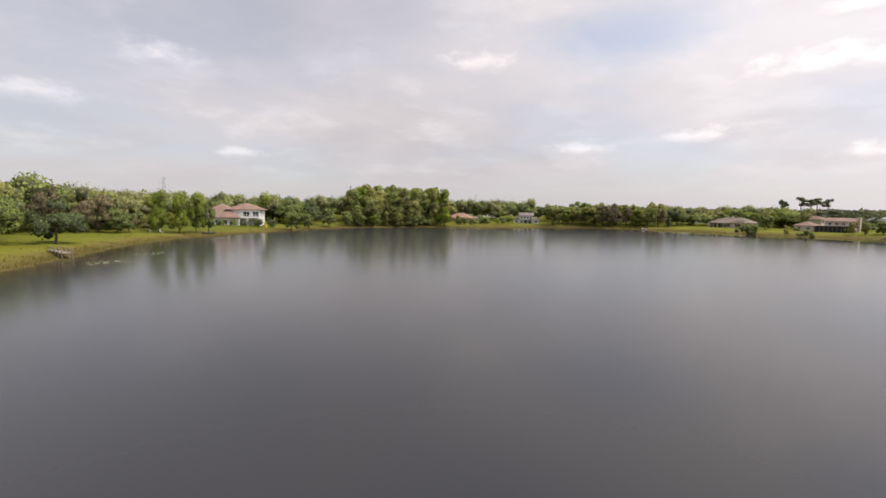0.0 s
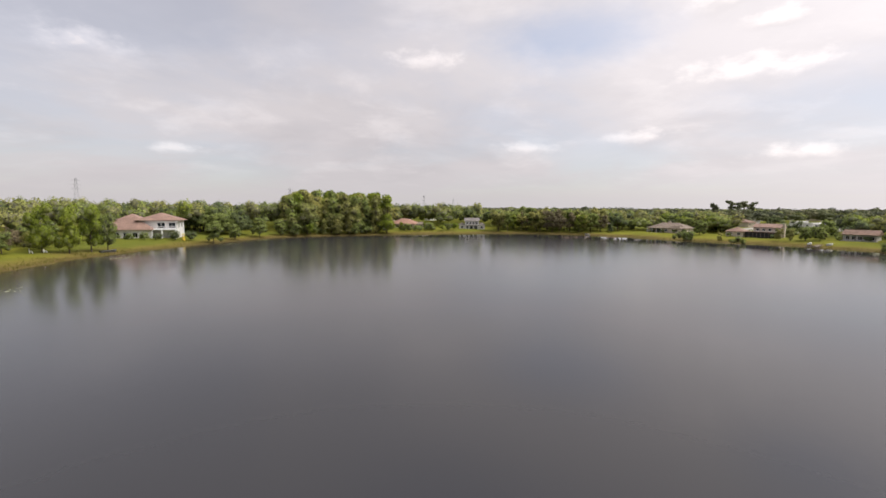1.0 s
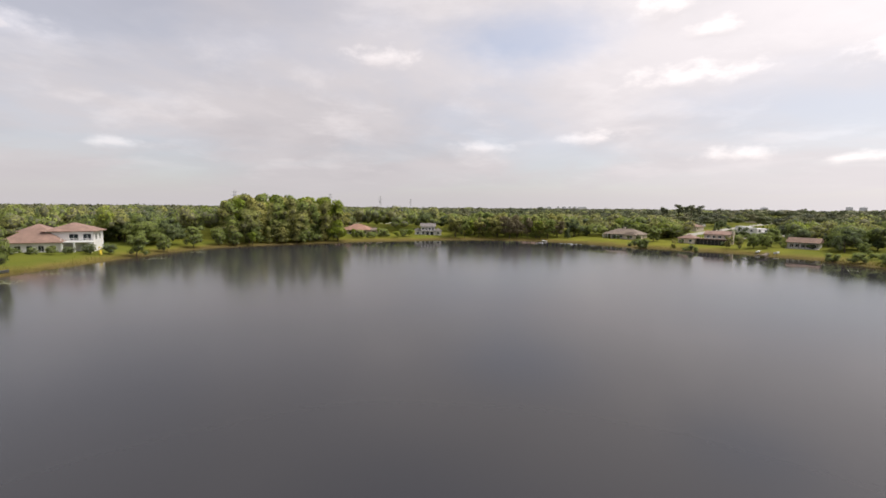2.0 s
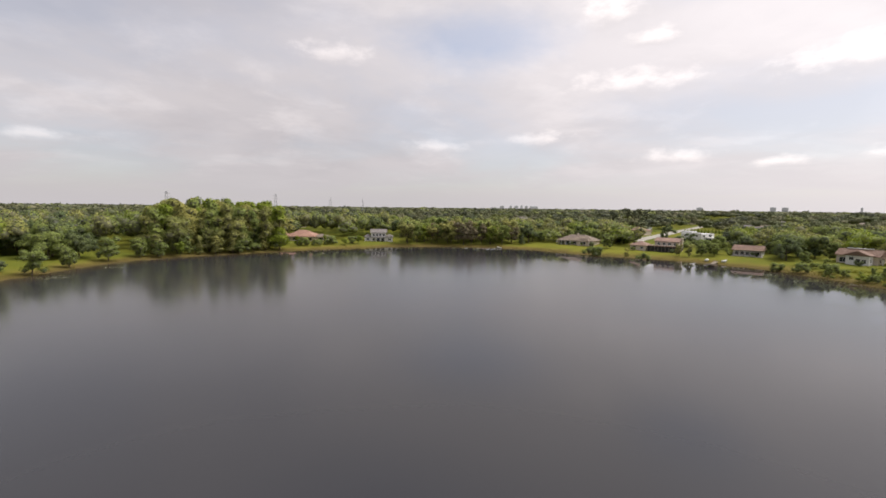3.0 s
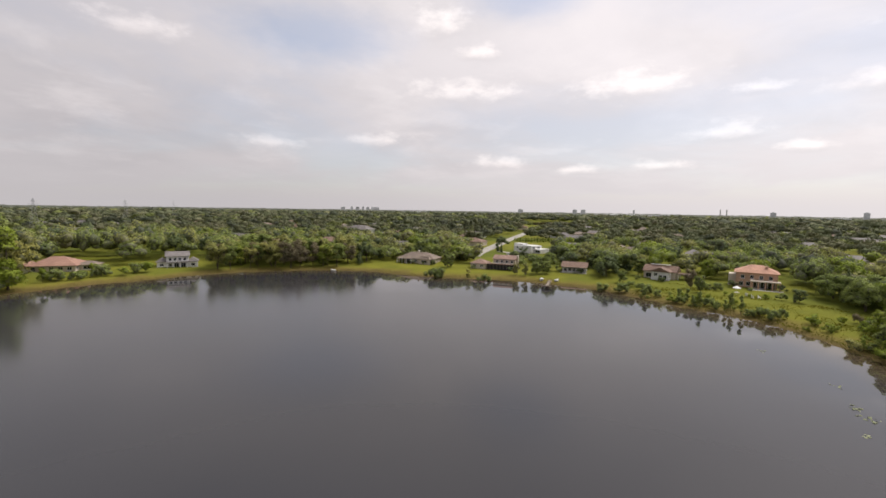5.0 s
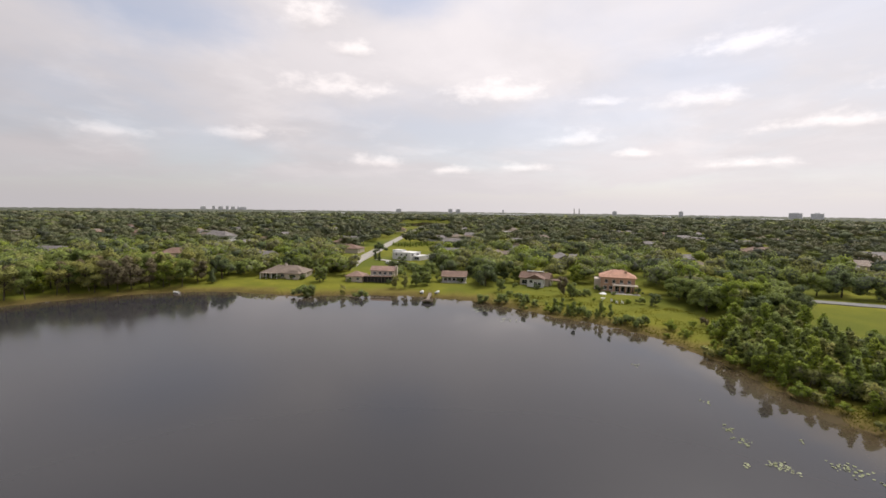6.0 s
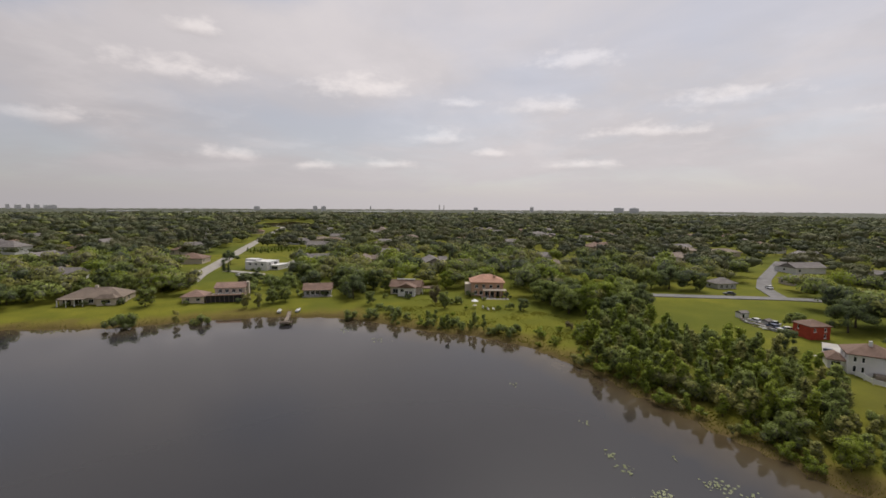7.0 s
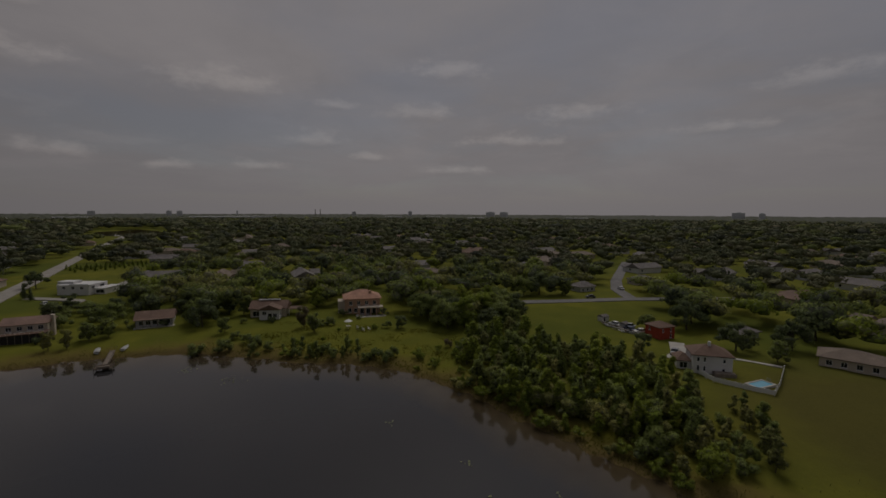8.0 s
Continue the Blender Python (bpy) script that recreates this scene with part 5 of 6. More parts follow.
# thin trees between the grey house and the boat
grove([(50, 216), (76, 211.5), (93, 204), (103, 206), (110, 216), (96, 236), (60, 242)], 5.0,
      [("wispy", LEAF_MIX, 4, "tree"), ("wispy", LEAF_OAK, 2, "tree"), ("wispy", LEAF_DRY, 1, "tree"), ("round", LEAF_BRIGHT, 1, "tree", 0.8)], 8, 11.5, 52, "thin trees on the far bank", 1.2)
# undergrowth along the pale street and behind the lakeside houses
grove([(146, 182), (154, 190), (166, 207), (168, 216), (150, 204)], 4.2, [("shrub", LEAF_DARK, 2, "shrub"), ("shrub", LEAF_OAK, 2, "shrub"), ("round", LEAF_OAK, 1, "tree", 1.3)], 2.6, 4.4, 65, "undergrowth along the street", 1.1, 40)
grove([(152, 160), (160, 156), (176, 172), (170, 178), (158, 172)], 5.0, [("shrub", LEAF_OAK, 2, "shrub"), ("round", LEAF_DARK, 2, "garden_tree", 1.5)], 2.6, 4.2, 66, "garden trees of the terraced house", 1.1, 24)
grove([(166, 146), (172, 120), (178, 124), (176, 150)], 5.4, [("round", LEAF_DARK, 2, "garden_tree"), ("round", LEAF_OAK, 2, "garden_tree")], 4.5, 7, 67, "trees between the lakeside houses", 1.1, 20)
grove([(110, 212), (119, 207), (129, 208), (139, 196), (144, 184), (152, 188), (146, 204), (132, 220), (114, 224)], 5.6, [("oak", LEAF_DARK, 2, "garden_tree"), ("oak", LEAF_OAK, 3, "garden_tree"), ("round", LEAF_MIX, 2, "garden_tree")], 5.5, 8.5, 72, "trees behind the ranch house", 1.05, 40)
# shrubs before the terracotta roof
grove([(26, 219), (34, 219), (34, 225), (26, 225)], 3.4, [("shrub", LEAF_OAK, 2, "shrub"), ("shrub", LEAF_BRIGHT, 1, "shrub")], 3, 4.6, 64, "bushes on the far bank")
grove([(4, 212), (24, 219), (26, 226), (4, 222)], 3.6, [("shrub", LEAF_OAK, 3, "shrub"), ("wispy", LEAF_BRIGHT, 1, "tree", 1.5)], 2.6, 4.2, 53, "bushes on the far bank")
# left bank
grove([(-66, 40), (-74, 80), (-84, 98), (-90, 122), (-130, 130), (-130, 30)], 10.0,
      [("oak", LEAF_OAK, 3, "tree"), ("round", LEAF_MIX, 2, "tree"), ("oak", LEAF_DARK, 2, "tree"), ("wispy", LEAF_DRY, 1, "tree")], 9, 13, 54, "trees of the west bank")
grove([(-76, 102), (-76, 116), (-84, 132), (-100, 134), (-92, 102)], 5.2, [("shrub", LEAF_MIX, 3, "shrub", 0.6), ("round", LEAF_OAK, 3, "tree"), ("shrub", LEAF_DRY, 1, "shrub", 0.6)], 5, 8, 63, "undergrowth of the west bank", 1.1, 50)
grove([(-62, 165), (-54, 186), (-60, 215), (-112, 215), (-112, 180), (-94, 186), (-68, 190)], 8.0, [("oak", LEAF_OAK, 3, "tree"), ("oak", LEAF_DARK, 2, "tree"), ("round", LEAF_MIX, 1, "tree")], 9, 12, 55, "trees of the west bank")
# brush and thicket of the east shore
grove([(140.5, 104), (145, 102), (144, 84), (142, 70), (138, 69), (138.5, 84)], 2.6, [("shrub", LEAF_OAK, 4, "shrub"), ("sapling", LEAF_OAK, 3, "sapling", 1.25), ("shrub", LEAF_BRIGHT, 1, "shrub")], 1.9, 3.6, 56, "bushes of the east shore", limit=50)
grove([(136, 68), (145, 68), (150, 58), (140, 52), (130, 58)], 4.2, [("shrub", LEAF_BRIGHT, 2, "shrub"), ("shrub", LEAF_DRY, 1, "shrub")], 1.2, 2.4, 57, "bushes of the east shore")
grove([(126, 53), (152, 58), (163, 42), (150, 38), (140, 25), (131, 17), (120, 17), (108, 22), (100, 24), (98, 28), (110, 36), (120, 47)], 2.75,
      [("sapling", LEAF_BRIGHT, 7, "sapling"), ("sapling", LEAF_OAK, 3, "sapling"), ("sapling", LEAF_MIX, 3, "sapling"), ("round", LEAF_OAK, 2, "tree", 0.85), ("shrub", LEAF_OAK, 3, "shrub", 0.6), ("cone", LEAF_OAK, 1, "tree")], 3.4, 6.4, 58, "thicket of the east shore", 1.15)
grove([(176, 70), (158, 60), (160, 45), (176, 40), (192, 42)], 5.5, [("oak", LEAF_OAK, 3, "tree"), ("round", LEAF_BRIGHT, 2, "tree"), ("oak", LEAF_DARK, 2, "tree")], 6.5, 9.5, 59, "trees behind the thicket")
grove([(113, 18), (119, 13), (116, 9), (108, 11), (99, 18), (97, 24), (100, 28)], 2.7, [("sapling", LEAF_OAK, 3, "sapling"), ("sapling", LEAF_MIX, 2, "sapling"), ("shrub", LEAF_OAK, 2, "shrub", 0.7), ("round", LEAF_BRIGHT, 1, "tree")], 2.6, 4.6, 60, "thicket of the east shore", 1.1)
grove([(120, 45), (124, 40), (118, 32), (110, 27), (104, 30), (112, 38)], 2.6, [("sapling", LEAF_BRIGHT, 3, "sapling"), ("sapling", LEAF_OAK, 2, "sapling"), ("shrub", LEAF_MIX, 2, "shrub", 0.7)], 3.2, 5.4, 73, "thicket of the east shore", 1.15, 40)
# low growth along the foot of the thicket
grove([(127, 58), (129.5, 57), (119.5, 46.5), (112, 39.5), (106, 33.5), (99, 26.5), (96.5, 28.5), (103.5, 36), (110, 42.5), (117.5, 50)], 1.9,
      [("shrub", LEAF_BRIGHT, 3, "shrub"), ("shrub", LEAF_MIX, 2, "shrub"), ("sapling", LEAF_BRIGHT, 2, "sapling", 1.4)], 1.3, 2.4, 71, "low growth at the foot of the thicket", 1.1, 60)
# shrubs round the lakeside homes
for x, y, h in ((-80, 150, 2.6), (-76, 150.5, 2.2), (-72, 151, 2.6), (-69, 153, 2.2), (-65, 155, 3.0), (-61.5, 157, 3.2), (-82, 146, 4.5), (-86, 148, 5.0)):
    plant("shrub", LEAF_OAK if x < -70 else LEAF_DARK, x, y, h, 1.1, "shrub")
for x, y, h in ((160.5, 79.5, 1.6), (162, 76.5, 2.2), (159.5, 83.0, 1.0), (157.8, 88.5, 1.2), (163.5, 92.5, 2.6), (161.8, 94.8, 2.2), (146, 105, 3.2), (148.5, 108, 2.6), (151, 112, 2.4), (147, 95, 1.8), (150, 90, 1.4), (148, 83, 1.5)):
    plant("shrub", LEAF_BRIGHT if h < 2 else LEAF_OAK, x, y, h, 1.1, "shrub")
for x, y, h in ((120.2, 196.4, 1.5), (122.6, 192.6, 1.9), (125.4, 187.8, 1.4), (127.4, 184.6, 2.2), (134.6, 167.6, 1.6), (142.6, 155.6, 1.9), (155.4, 142.8, 1.6), (158.6, 136.4, 1.9),
                (163.8, 116.8, 1.7), (165.0, 109.4, 2.0), (172.6, 91.4, 2.4), (175.8, 80.0, 2.2), (170.0, 86.0, 1.2)):
    plant("shrub", LEAF_DARK if h > 1.8 else LEAF_OAK, x, y, h, 1.1, "shrub", "rounded green garden bush before a lakeside house")
# orchard rows beside the modern house
for k in range(9):
    for r in range(3):
        plant("cone", LEAF_BRIGHT, 248 + 3.4 * k + 4.0 * r, 246 - 2.3 * k + 6.0 * r, 3.2, 1.2, "young_tree", "young clipped tree planted in a row", "trees planted in rows", 1)


# ---- things by the water ----
def dock():
    root = thing("dock", "grey wooden dock with a dark platform over the water", "dock", Matrix.Translation((143.2, 137.2, 0)) @ Matrix.Rotation(math.atan2(-9.4, -14.2), 4, "Z"))
    root.scale = (0.84, 0.66, 0.8)
    z = 0.75
    bm = bmesh.new()
    for k in range(42):
        add_box(bm, 0.36 * k, -0.75, z, 0.36 * k + 0.33, 0.75, z + 0.05)
    part("walkway", bm, WOOD, root, "pale weathered planks")
    bm = bmesh.new()
    for k in range(10):
        add_box(bm, 15.2 + 0.36 * k, -2.4, z - 0.03, 15.2 + 0.36 * k + 0.33, 2.4, z + 0.02)
    part("platform", bm, BARK, root, "dark brown deck")
    for s in (-0.7, 0.7):
        part("beam", box(0, s - 0.06, z - 0.22, 15.1, s + 0.06, z - 0.01), WOOD, root)
    for k in range(6):
        for s in (-0.78, 0.78):
            part("post", tube([(2.9 * k + 0.3, s, -2.0), (2.9 * k + 0.3, s, z + 0.5)], [0.09, 0.085]), WOOD, root)
    for px in (15.4, 18.5):
        for s in (-2.3, 2.3):
            part("post", tube([(px, s, -2.2), (px, s, z + 0.7)], [0.1, 0.09]), WOOD, root)
    part("bench", box(17.9, -1.6, z + 0.02, 18.4, 1.6, z + 0.5, 0.03), WOOD, root)


def boat(x, y, turn, label, material, length=4.2, lift=0.0):
    """A small open boat: hull with rounded bow, seats and rim."""
    z = max(ground_z(x, y), 0.0) + lift
    root = thing("boat", label, "boat", Matrix.Translation((x, y, z)) @ Matrix.Rotation(radians(turn), 4, "Z") @ Matrix.Diagonal((0.8, 0.8, 0.8, 1)))
    bm = bmesh.new()
    n, rows_ = 9, []
    for i in range(n):
        t = i / (n - 1)
        w = 0.72 * math.sqrt(max(0.0, 1 - (max(t - 0.35, 0) / 0.65) ** 2)) + 0.02
        sheer = 0.55 + 0.22 * t * t
        rows_.append([bm.verts.new((length * (t - 0.5), s * w * k, zz)) for s, k, zz in ((-1, 1, sheer), (-1, 0.75, 0.12), (0, 0, 0.0), (1, 0.75, 0.12), (1, 1, sheer))])
    for a, b in zip(rows_, rows_[1:]):
        for k in range(4):
            bm.faces.new((a[k], a[k + 1], b[k + 1], b[k]))
    bm.faces.new(rows_[0])
    bmesh.ops.solidify(bm, geom=bm.faces[:], thickness=0.05)
    part("hull", bm, material, root)
    bm = bmesh.new()
    rim = [(length * (i / 8 - 0.5), 0.70 * math.sqrt(max(0.0, 1 - (max(i / 8 - 0.35, 0) / 0.65) ** 2)) + 0.02, 0.57 + 0.22 * (i / 8) ** 2) for i in range(9)]
    ridge = [bm.verts.new((x_, 0, z_ + 0.12)) for x_, w_, z_ in rim]
    for s in (-1, 1):
        edge = [bm.verts.new((x_, s * w_, z_)) for x_, w_, z_ in rim]
        for q in range(8):
            bm.faces.new((ridge[q], ridge[q + 1], edge[q + 1], edge[q]))
    bmesh.ops.solidify(bm, geom=bm.faces[:], thickness=0.02)
    part("cover", bm, material, root)
    for sx in (-1.2, 0.2):
        part("seat", box(sx, -0.6, 0.36, sx + 0.3, 0.6, 0.41), WOOD, root)


def jetty():
    root = thing("jetty", "small weathered wooden jetty with railings in the reeds", "jetty", Matrix.Translation((-61.5, 69.0, 0)) @ Matrix.Rotation(math.atan2(-7, 9), 4, "Z"))
    bm = bmesh.new()
    for k in range(24):
        add_box(bm, 0.36 * k, -0.6, 0.8, 0.36 * k + 0.32, 0.6, 0.85)
    part("walkway", bm, WOOD, root)
    for k in range(5):
        for s in (-0.62, 0.62):
            part("post", tube([(2.1 * k + 0.1, s, -1.0), (2.1 * k + 0.1, s, 1.45)], [0.07, 0.06]), WOOD, root)
    for s in (-0.62, 0.62):
        part("rail", box(0.1, s - 0.04, 1.3, 8.5, s + 0.04, 1.38), WOOD, root)


def garden_chair(x, y, turn):
    root = thing("garden_chair", "white slatted garden chair on the lawn", "chair", Matrix.Translation((x, y, ground_z(x, y))) @ Matrix.Rotation(radians(turn), 4, "Z") @ Matrix.Diagonal((0.9, 0.9, 0.9, 1)), "white chairs on the lawn")
    part("seat", box(-0.3, -0.3, 0.36, 0.3, 0.3, 0.41, 0.01), TRIM, root)
    back = bmesh.new()
    for k in range(5):
        add_box(back, -0.3 + 0.125 * k, 0.28, 0.4, -0.2 + 0.125 * k, 0.33, 1.05)
    part("backrest", back, TRIM, root)
    for sx in (-0.27, 0.27):
        for sy in (-0.27, 0.27):
            part("leg", box(sx - 0.03, sy - 0.03, -0.05, sx + 0.03, sy + 0.03, 0.36), TRIM, root)
        part("armrest", box(sx - 0.05, -0.3, 0.6, sx + 0.05, 0.3, 0.64), TRIM, root)


def play_slide(x, y, turn):
    root = thing("playground_slide", "yellow plastic children's slide on the lakeside lawn", "slide", Matrix.Translation((x, y, ground_z(x, y))) @ Matrix.Rotation(radians(turn), 4, "Z"))
    yellow = mat_plain("yellow_plastic", (0.75, 0.60, 0.06), 0.4, vary=0.05)
    red = mat_plain("pale_plastic", (0.6, 0.45, 0.1), 0.4, vary=0.05)
    bm = bmesh.new()
    pts = [(0.0, 1.9), (0.6, 1.75), (1.6, 0.9), (2.5, 0.35), (3.1, 0.28)]
    prev = None
    for px, pz in pts:
        row = [bm.verts.new((px, sy, pz + dz)) for sy, dz in ((-0.35, 0.2), (-0.3, 0), (0.3, 0), (0.35, 0.2))]
        if prev:
            for k in range(3):
                bm.faces.new((prev[k], row[k], row[k + 1], prev[k + 1]))
        prev = row
    bmesh.ops.solidify(bm, geom=bm.faces[:], thickness=0.05)
    part("chute", bm, yellow, root, "yellow chute")
    part("platform", box(-1.1, -0.5, 1.85, 0.0, 0.5, 1.93, 0.02), red, root)
    for sx in (-1.05, -0.05):
        for sy in (-0.45, 0.45):
            part("post", box(sx - 0.05, sy - 0.05, -0.1, sx + 0.05, sy + 0.05, 2.8), red, root)
    part("canopy", roof_mesh(-1.1, -0.5, 0.0, 0.5, 2.8, 0.5, "gable_x", 0.1, 0.04), yellow, root)
    root.scale = (0.7, 0.7, 0.7)


dock()
boat(140.2, 138.6, 35, "white rowing boat drawn up beside the dock", TRIM)
boat(142.6, 134.0, 20, "white open boat on the bank by the dock", TRIM, 3.6)
boat(91.0, 199.6, 100, "small white boat moored at the far bank", TRIM, 3.8, 0.05)
boat(-65.5, 123.0, 60, "grey aluminium boat pulled up on the grass", STEEL, 4.4)
jetty()
garden_chair(-75.5, 113.4, 120)
garden_chair(-73.8, 115.0, 100)
play_slide(-62.5, 155.0, -60)


# ---- plants of the water's edge ----
def lily_pads():
    rng = np.random.default_rng(12)
    v, f = [], []
    spots = [(95.0, 51.3, 1.5, 16), (92.6, 49.6, 1.2, 18), (88.4, 46.0, 1.6, 34), (92.4, 40.2, 2.0, 40), (102.3, 54.3, 0.9, 7), (112.6, 66.5, 1.4, 9), (91.5, 37.0, 1.4, 14), (86.5, 49.0, 0.8, 6),
             (96.5, 44.0, 0.8, 6), (-46.5, 60, 3.5, 60), (-49, 72, 3.0, 40), (-57, 112, 3.0, 60), (-56, 124, 2.5, 50), (-47, 152, 4.0, 70), (-42, 168, 3.0, 40), (128, 100, 3.0, 24), (132, 112, 2.5, 20)]
    for cx, cy, spread, n in spots:
        for _ in range(n):
            x, y = cx + rng.normal() * spread * 0.42, cy + rng.normal() * spread * 0.42
            if inland(x, y) > -0.4:
                continue
            r, a0, tilt = rng.uniform(0.08, 0.20), rng.uniform(0, 6.28), rng.uniform(-0.04, 0.04)
            base = len(v)
            v.append((x, y, 0.03))
            for k in range(9):
                a = a0 + 0.25 + k * (6.283 - 0.5) / 8
                v.append((x + r * math.cos(a), y + r * math.sin(a), 0.03 + tilt * math.cos(a) + 0.015))
            f += [(base, base + 1 + k, base + 2 + k) for k in range(8)]
    leaf = mat_leaf("lily_leaf", (0.24, 0.27, 0.14), (0.48, 0.50, 0.34))
    tagged(mesh_object("lily_pads", v, f, leaf), "pale green lily pads floating in small clusters", "lily pads", kind="stuff")


def reeds():
    """Rushes and tall grass in a ragged belt along the bank."""
    rng = np.random.default_rng(14)
    n = 22000
    a = rng.uniform(radians(-52), radians(200), n)
    rs = np.interp(np.where(a > math.pi, a - 2 * math.pi, a), _fa, _fr)
    clump = 0.5 + 0.5 * np.sin(a * 47) * np.sin(a * 19 + 1.3)
    d = rng.uniform(-0.9, 1.0, n) + rng.exponential(2.2, n) * (0.4 + clump)
    x, y = MIDDLE[0] + (rs + d) * np.cos(a), MIDDLE[1] + (rs + d) * np.sin(a)
    h = rng.uniform(0.12, 0.42, n) * (0.6 + 0.7 * clump)
    z = level(d)
    w, t = rng.uniform(0.03, 0.09, n), rng.uniform(0, 6.283, n)
    lean = rng.normal(size=(n, 2)) * 0.22 * h[:, None]
    p0 = np.stack([x - w * np.cos(t), y - w * np.sin(t), z - 0.1], 1)
    p1 = np.stack([x + w * np.cos(t), y + w * np.sin(t), z - 0.1], 1)
    p2 = np.stack([x + lean[:, 0], y + lean[:, 1], z + h], 1)
    v = np.stack([p0, p1, p2], 1).reshape(-1, 3)
    leaf = mat_leaf("reed_leaf", (0.12, 0.12, 0.028), (0.25, 0.235, 0.055), 0.1)
    tagged(mesh_object("reeds", v, np.arange(3 * n).reshape(-1, 3), leaf), "brown and green rushes along the water's edge", "reeds", kind="stuff")


def rough_grass():
    """Tufts of tall weeds on the unmown east bank."""
    rng = np.random.default_rng(15)
    x, y = rng.uniform(100, 166, 60000), rng.uniform(20, 108, 60000)
    d = inland(x, y)
    ok = (d > 1.5) & (d < 26) & (np.sin(x * 0.5) * np.sin(y * 0.43 + 1) + rng.normal(size=x.size) * 0.5 > 0.35) & free_soft(x, y)
    x, y, d = x[ok][:7000], y[ok][:7000], d[ok][:7000]
    n = len(x)
    h, w, t = rng.uniform(0.08, 0.26, n), rng.uniform(0.12, 0.3, n), rng.uniform(0, 6.283, n)
    z = level(d)
    v = np.stack([np.stack([x - w * np.cos(t), y - w * np.sin(t), z - 0.05], 1), np.stack([x + w * np.cos(t), y + w * np.sin(t), z - 0.05], 1),
                  np.stack([x + rng.normal(size=n) * 0.1, y + rng.normal(size=n) * 0.1, z + h], 1)], 1).reshape(-1, 3)
    leaf = mat_leaf("weed_leaf", (0.15, 0.155, 0.02), (0.26, 0.245, 0.04), 0.15)
    tagged(mesh_object("weeds", v, np.arange(3 * n).reshape(-1, 3), leaf), "tufts of tall yellow-green weeds on the bank", "weeds", kind="stuff")


def free_soft(x, y):
    ok = np.ones(np.shape(x), bool)
    for hx, hy, r in HOUSES:
        ok &= np.hypot(x - hx, y - hy) > r
    return ok


lily_pads()
reeds()
rough_grass()


# ---- the yards on the east side ----
def pool():
    root = thing("swimming_pool", "blue swimming pool with a pale rim", "pool", Matrix.Translation((127.3, 2.6, ground_z(127.3, 2.6) + 0.1)) @ Matrix.Rotation(radians(-64), 4, "Z"))
    bm = bmesh.new()
    for x0, y0, x1, y1 in ((-3.0, -1.7, 3.0, -1.3), (-3.0, 1.3, 3.0, 1.7), (-3.0, -1.3, -2.6, 1.3), (2.6, -1.3, 3.0, 1.3)):
        add_box(bm, x0, y0, -0.4, x1, y1, 0.22)
    part("rim", bm, CONCRETE, root)
    part("pool_water", box(-2.6, -1.3, -0.4, 2.6, 1.3, 0.14), POOL_WATER, root, "clear blue water")
    root.scale = (0.8, 0.8, 1.0)
    for s in (-0.25, 0.25):
        part("ladder_rail", tube([(2.5, s, 0.1), (2.6, s, 0.9), (2.9, s, 0.9), (3.05, s, 0.2)], [0.03] * 4, 6), STEEL, root)


def fence(pts, h=1.3):
    root = thing("fence", "white board fence round the pool garden", "fence", Matrix.Translation((*pts[0], 0)))
    ox, oy = pts[0]
    for (ax, ay), (bx, by) in zip(pts, pts[1:]):
        length = math.hypot(bx - ax, by - ay)
        n = max(1, round(length / 1.8))
        turn = Matrix.Rotation(math.atan2(by - ay, bx - ax), 4, "Z")
        for k in range(n):
            x, y = ax + (bx - ax) * k / n, ay + (by - ay) * k / n
            z = ground_z(x, y)
            m = Matrix.Translation((x - ox, y - oy, z)) @ turn
            part("post", box(-0.06, -0.06, -0.3, 0.06, 0.06, h + 0.1), TRIM, root).matrix_local = m
            part("panel", box(0.07, -0.02, 0.08, length / n - 0.07, 0.02, h), TRIM, root).matrix_local = m


def car(x, y, turn, label, colour):
    paint = mat_plain("car_paint", colour, 0.3, 0.5, vary=0.04)
    root = thing("car", label, "car", Matrix.Translation((x, y, ground_z(x, y) + 0.18)) @ Matrix.Rotation(radians(turn), 4, "Z") @ Matrix.Diagonal((0.8, 0.8, 0.8, 1)))
    bm = bmesh.new()
    prof = [(-2.2, 0.35), (-2.2, 0.85), (-1.5, 0.95), (1.0, 0.95), (2.1, 0.75), (2.2, 0.35)]
    sides = [[bm.verts.new((px, s, pz)) for px, pz in prof] for s in (-0.88, 0.88)]
    bm.faces.new(sides[0])
    bm.faces.new(sides[1][::-1])
    for k in range(6):
        bm.faces.new((sides[0][k], sides[1][k], sides[1][(k + 1) % 6], sides[0][(k + 1) % 6]))
    bmesh.ops.bevel(bm, geom=bm.edges[:], offset=0.07, segments=2, affect="EDGES")
    part("body", bm, paint, root)
    bm = bmesh.new()
    lo, hi = ((-1.7, 0.9), (1.0, 0.9)), ((-1.2, 1.42), (0.35, 1.42))
    vs = [[bm.verts.new((px, s, pz)) for px, pz in (lo[0], lo[1], hi[1], hi[0])] for s in (-0.78, 0.78)]
    bm.faces.new(vs[0])
    bm.faces.new(vs[1][::-1])
    for k in range(4):
        bm.faces.new((vs[0][k], vs[1][k], vs[1][(k + 1) % 4], vs[0][(k + 1) % 4]))
    part("cabin", bm, GLASS, root, "dark glass")
    part("roof", box(-1.2, -0.76, 1.4, 0.38, 0.76, 1.46, 0.02), paint, root)
    for wx in (-1.35, 1.35):
        for s in (-0.86, 0.86):
            bm = bmesh.new()
            bmesh.ops.create_cone(bm, cap_ends=True, segments=14, radius1=0.33, radius2=0.33, depth=0.22, matrix=Matrix.Translation((wx, s, 0.33)) @ Matrix.Rotation(math.pi / 2, 4, "X"))
            part("wheel", bm, DARK, root)


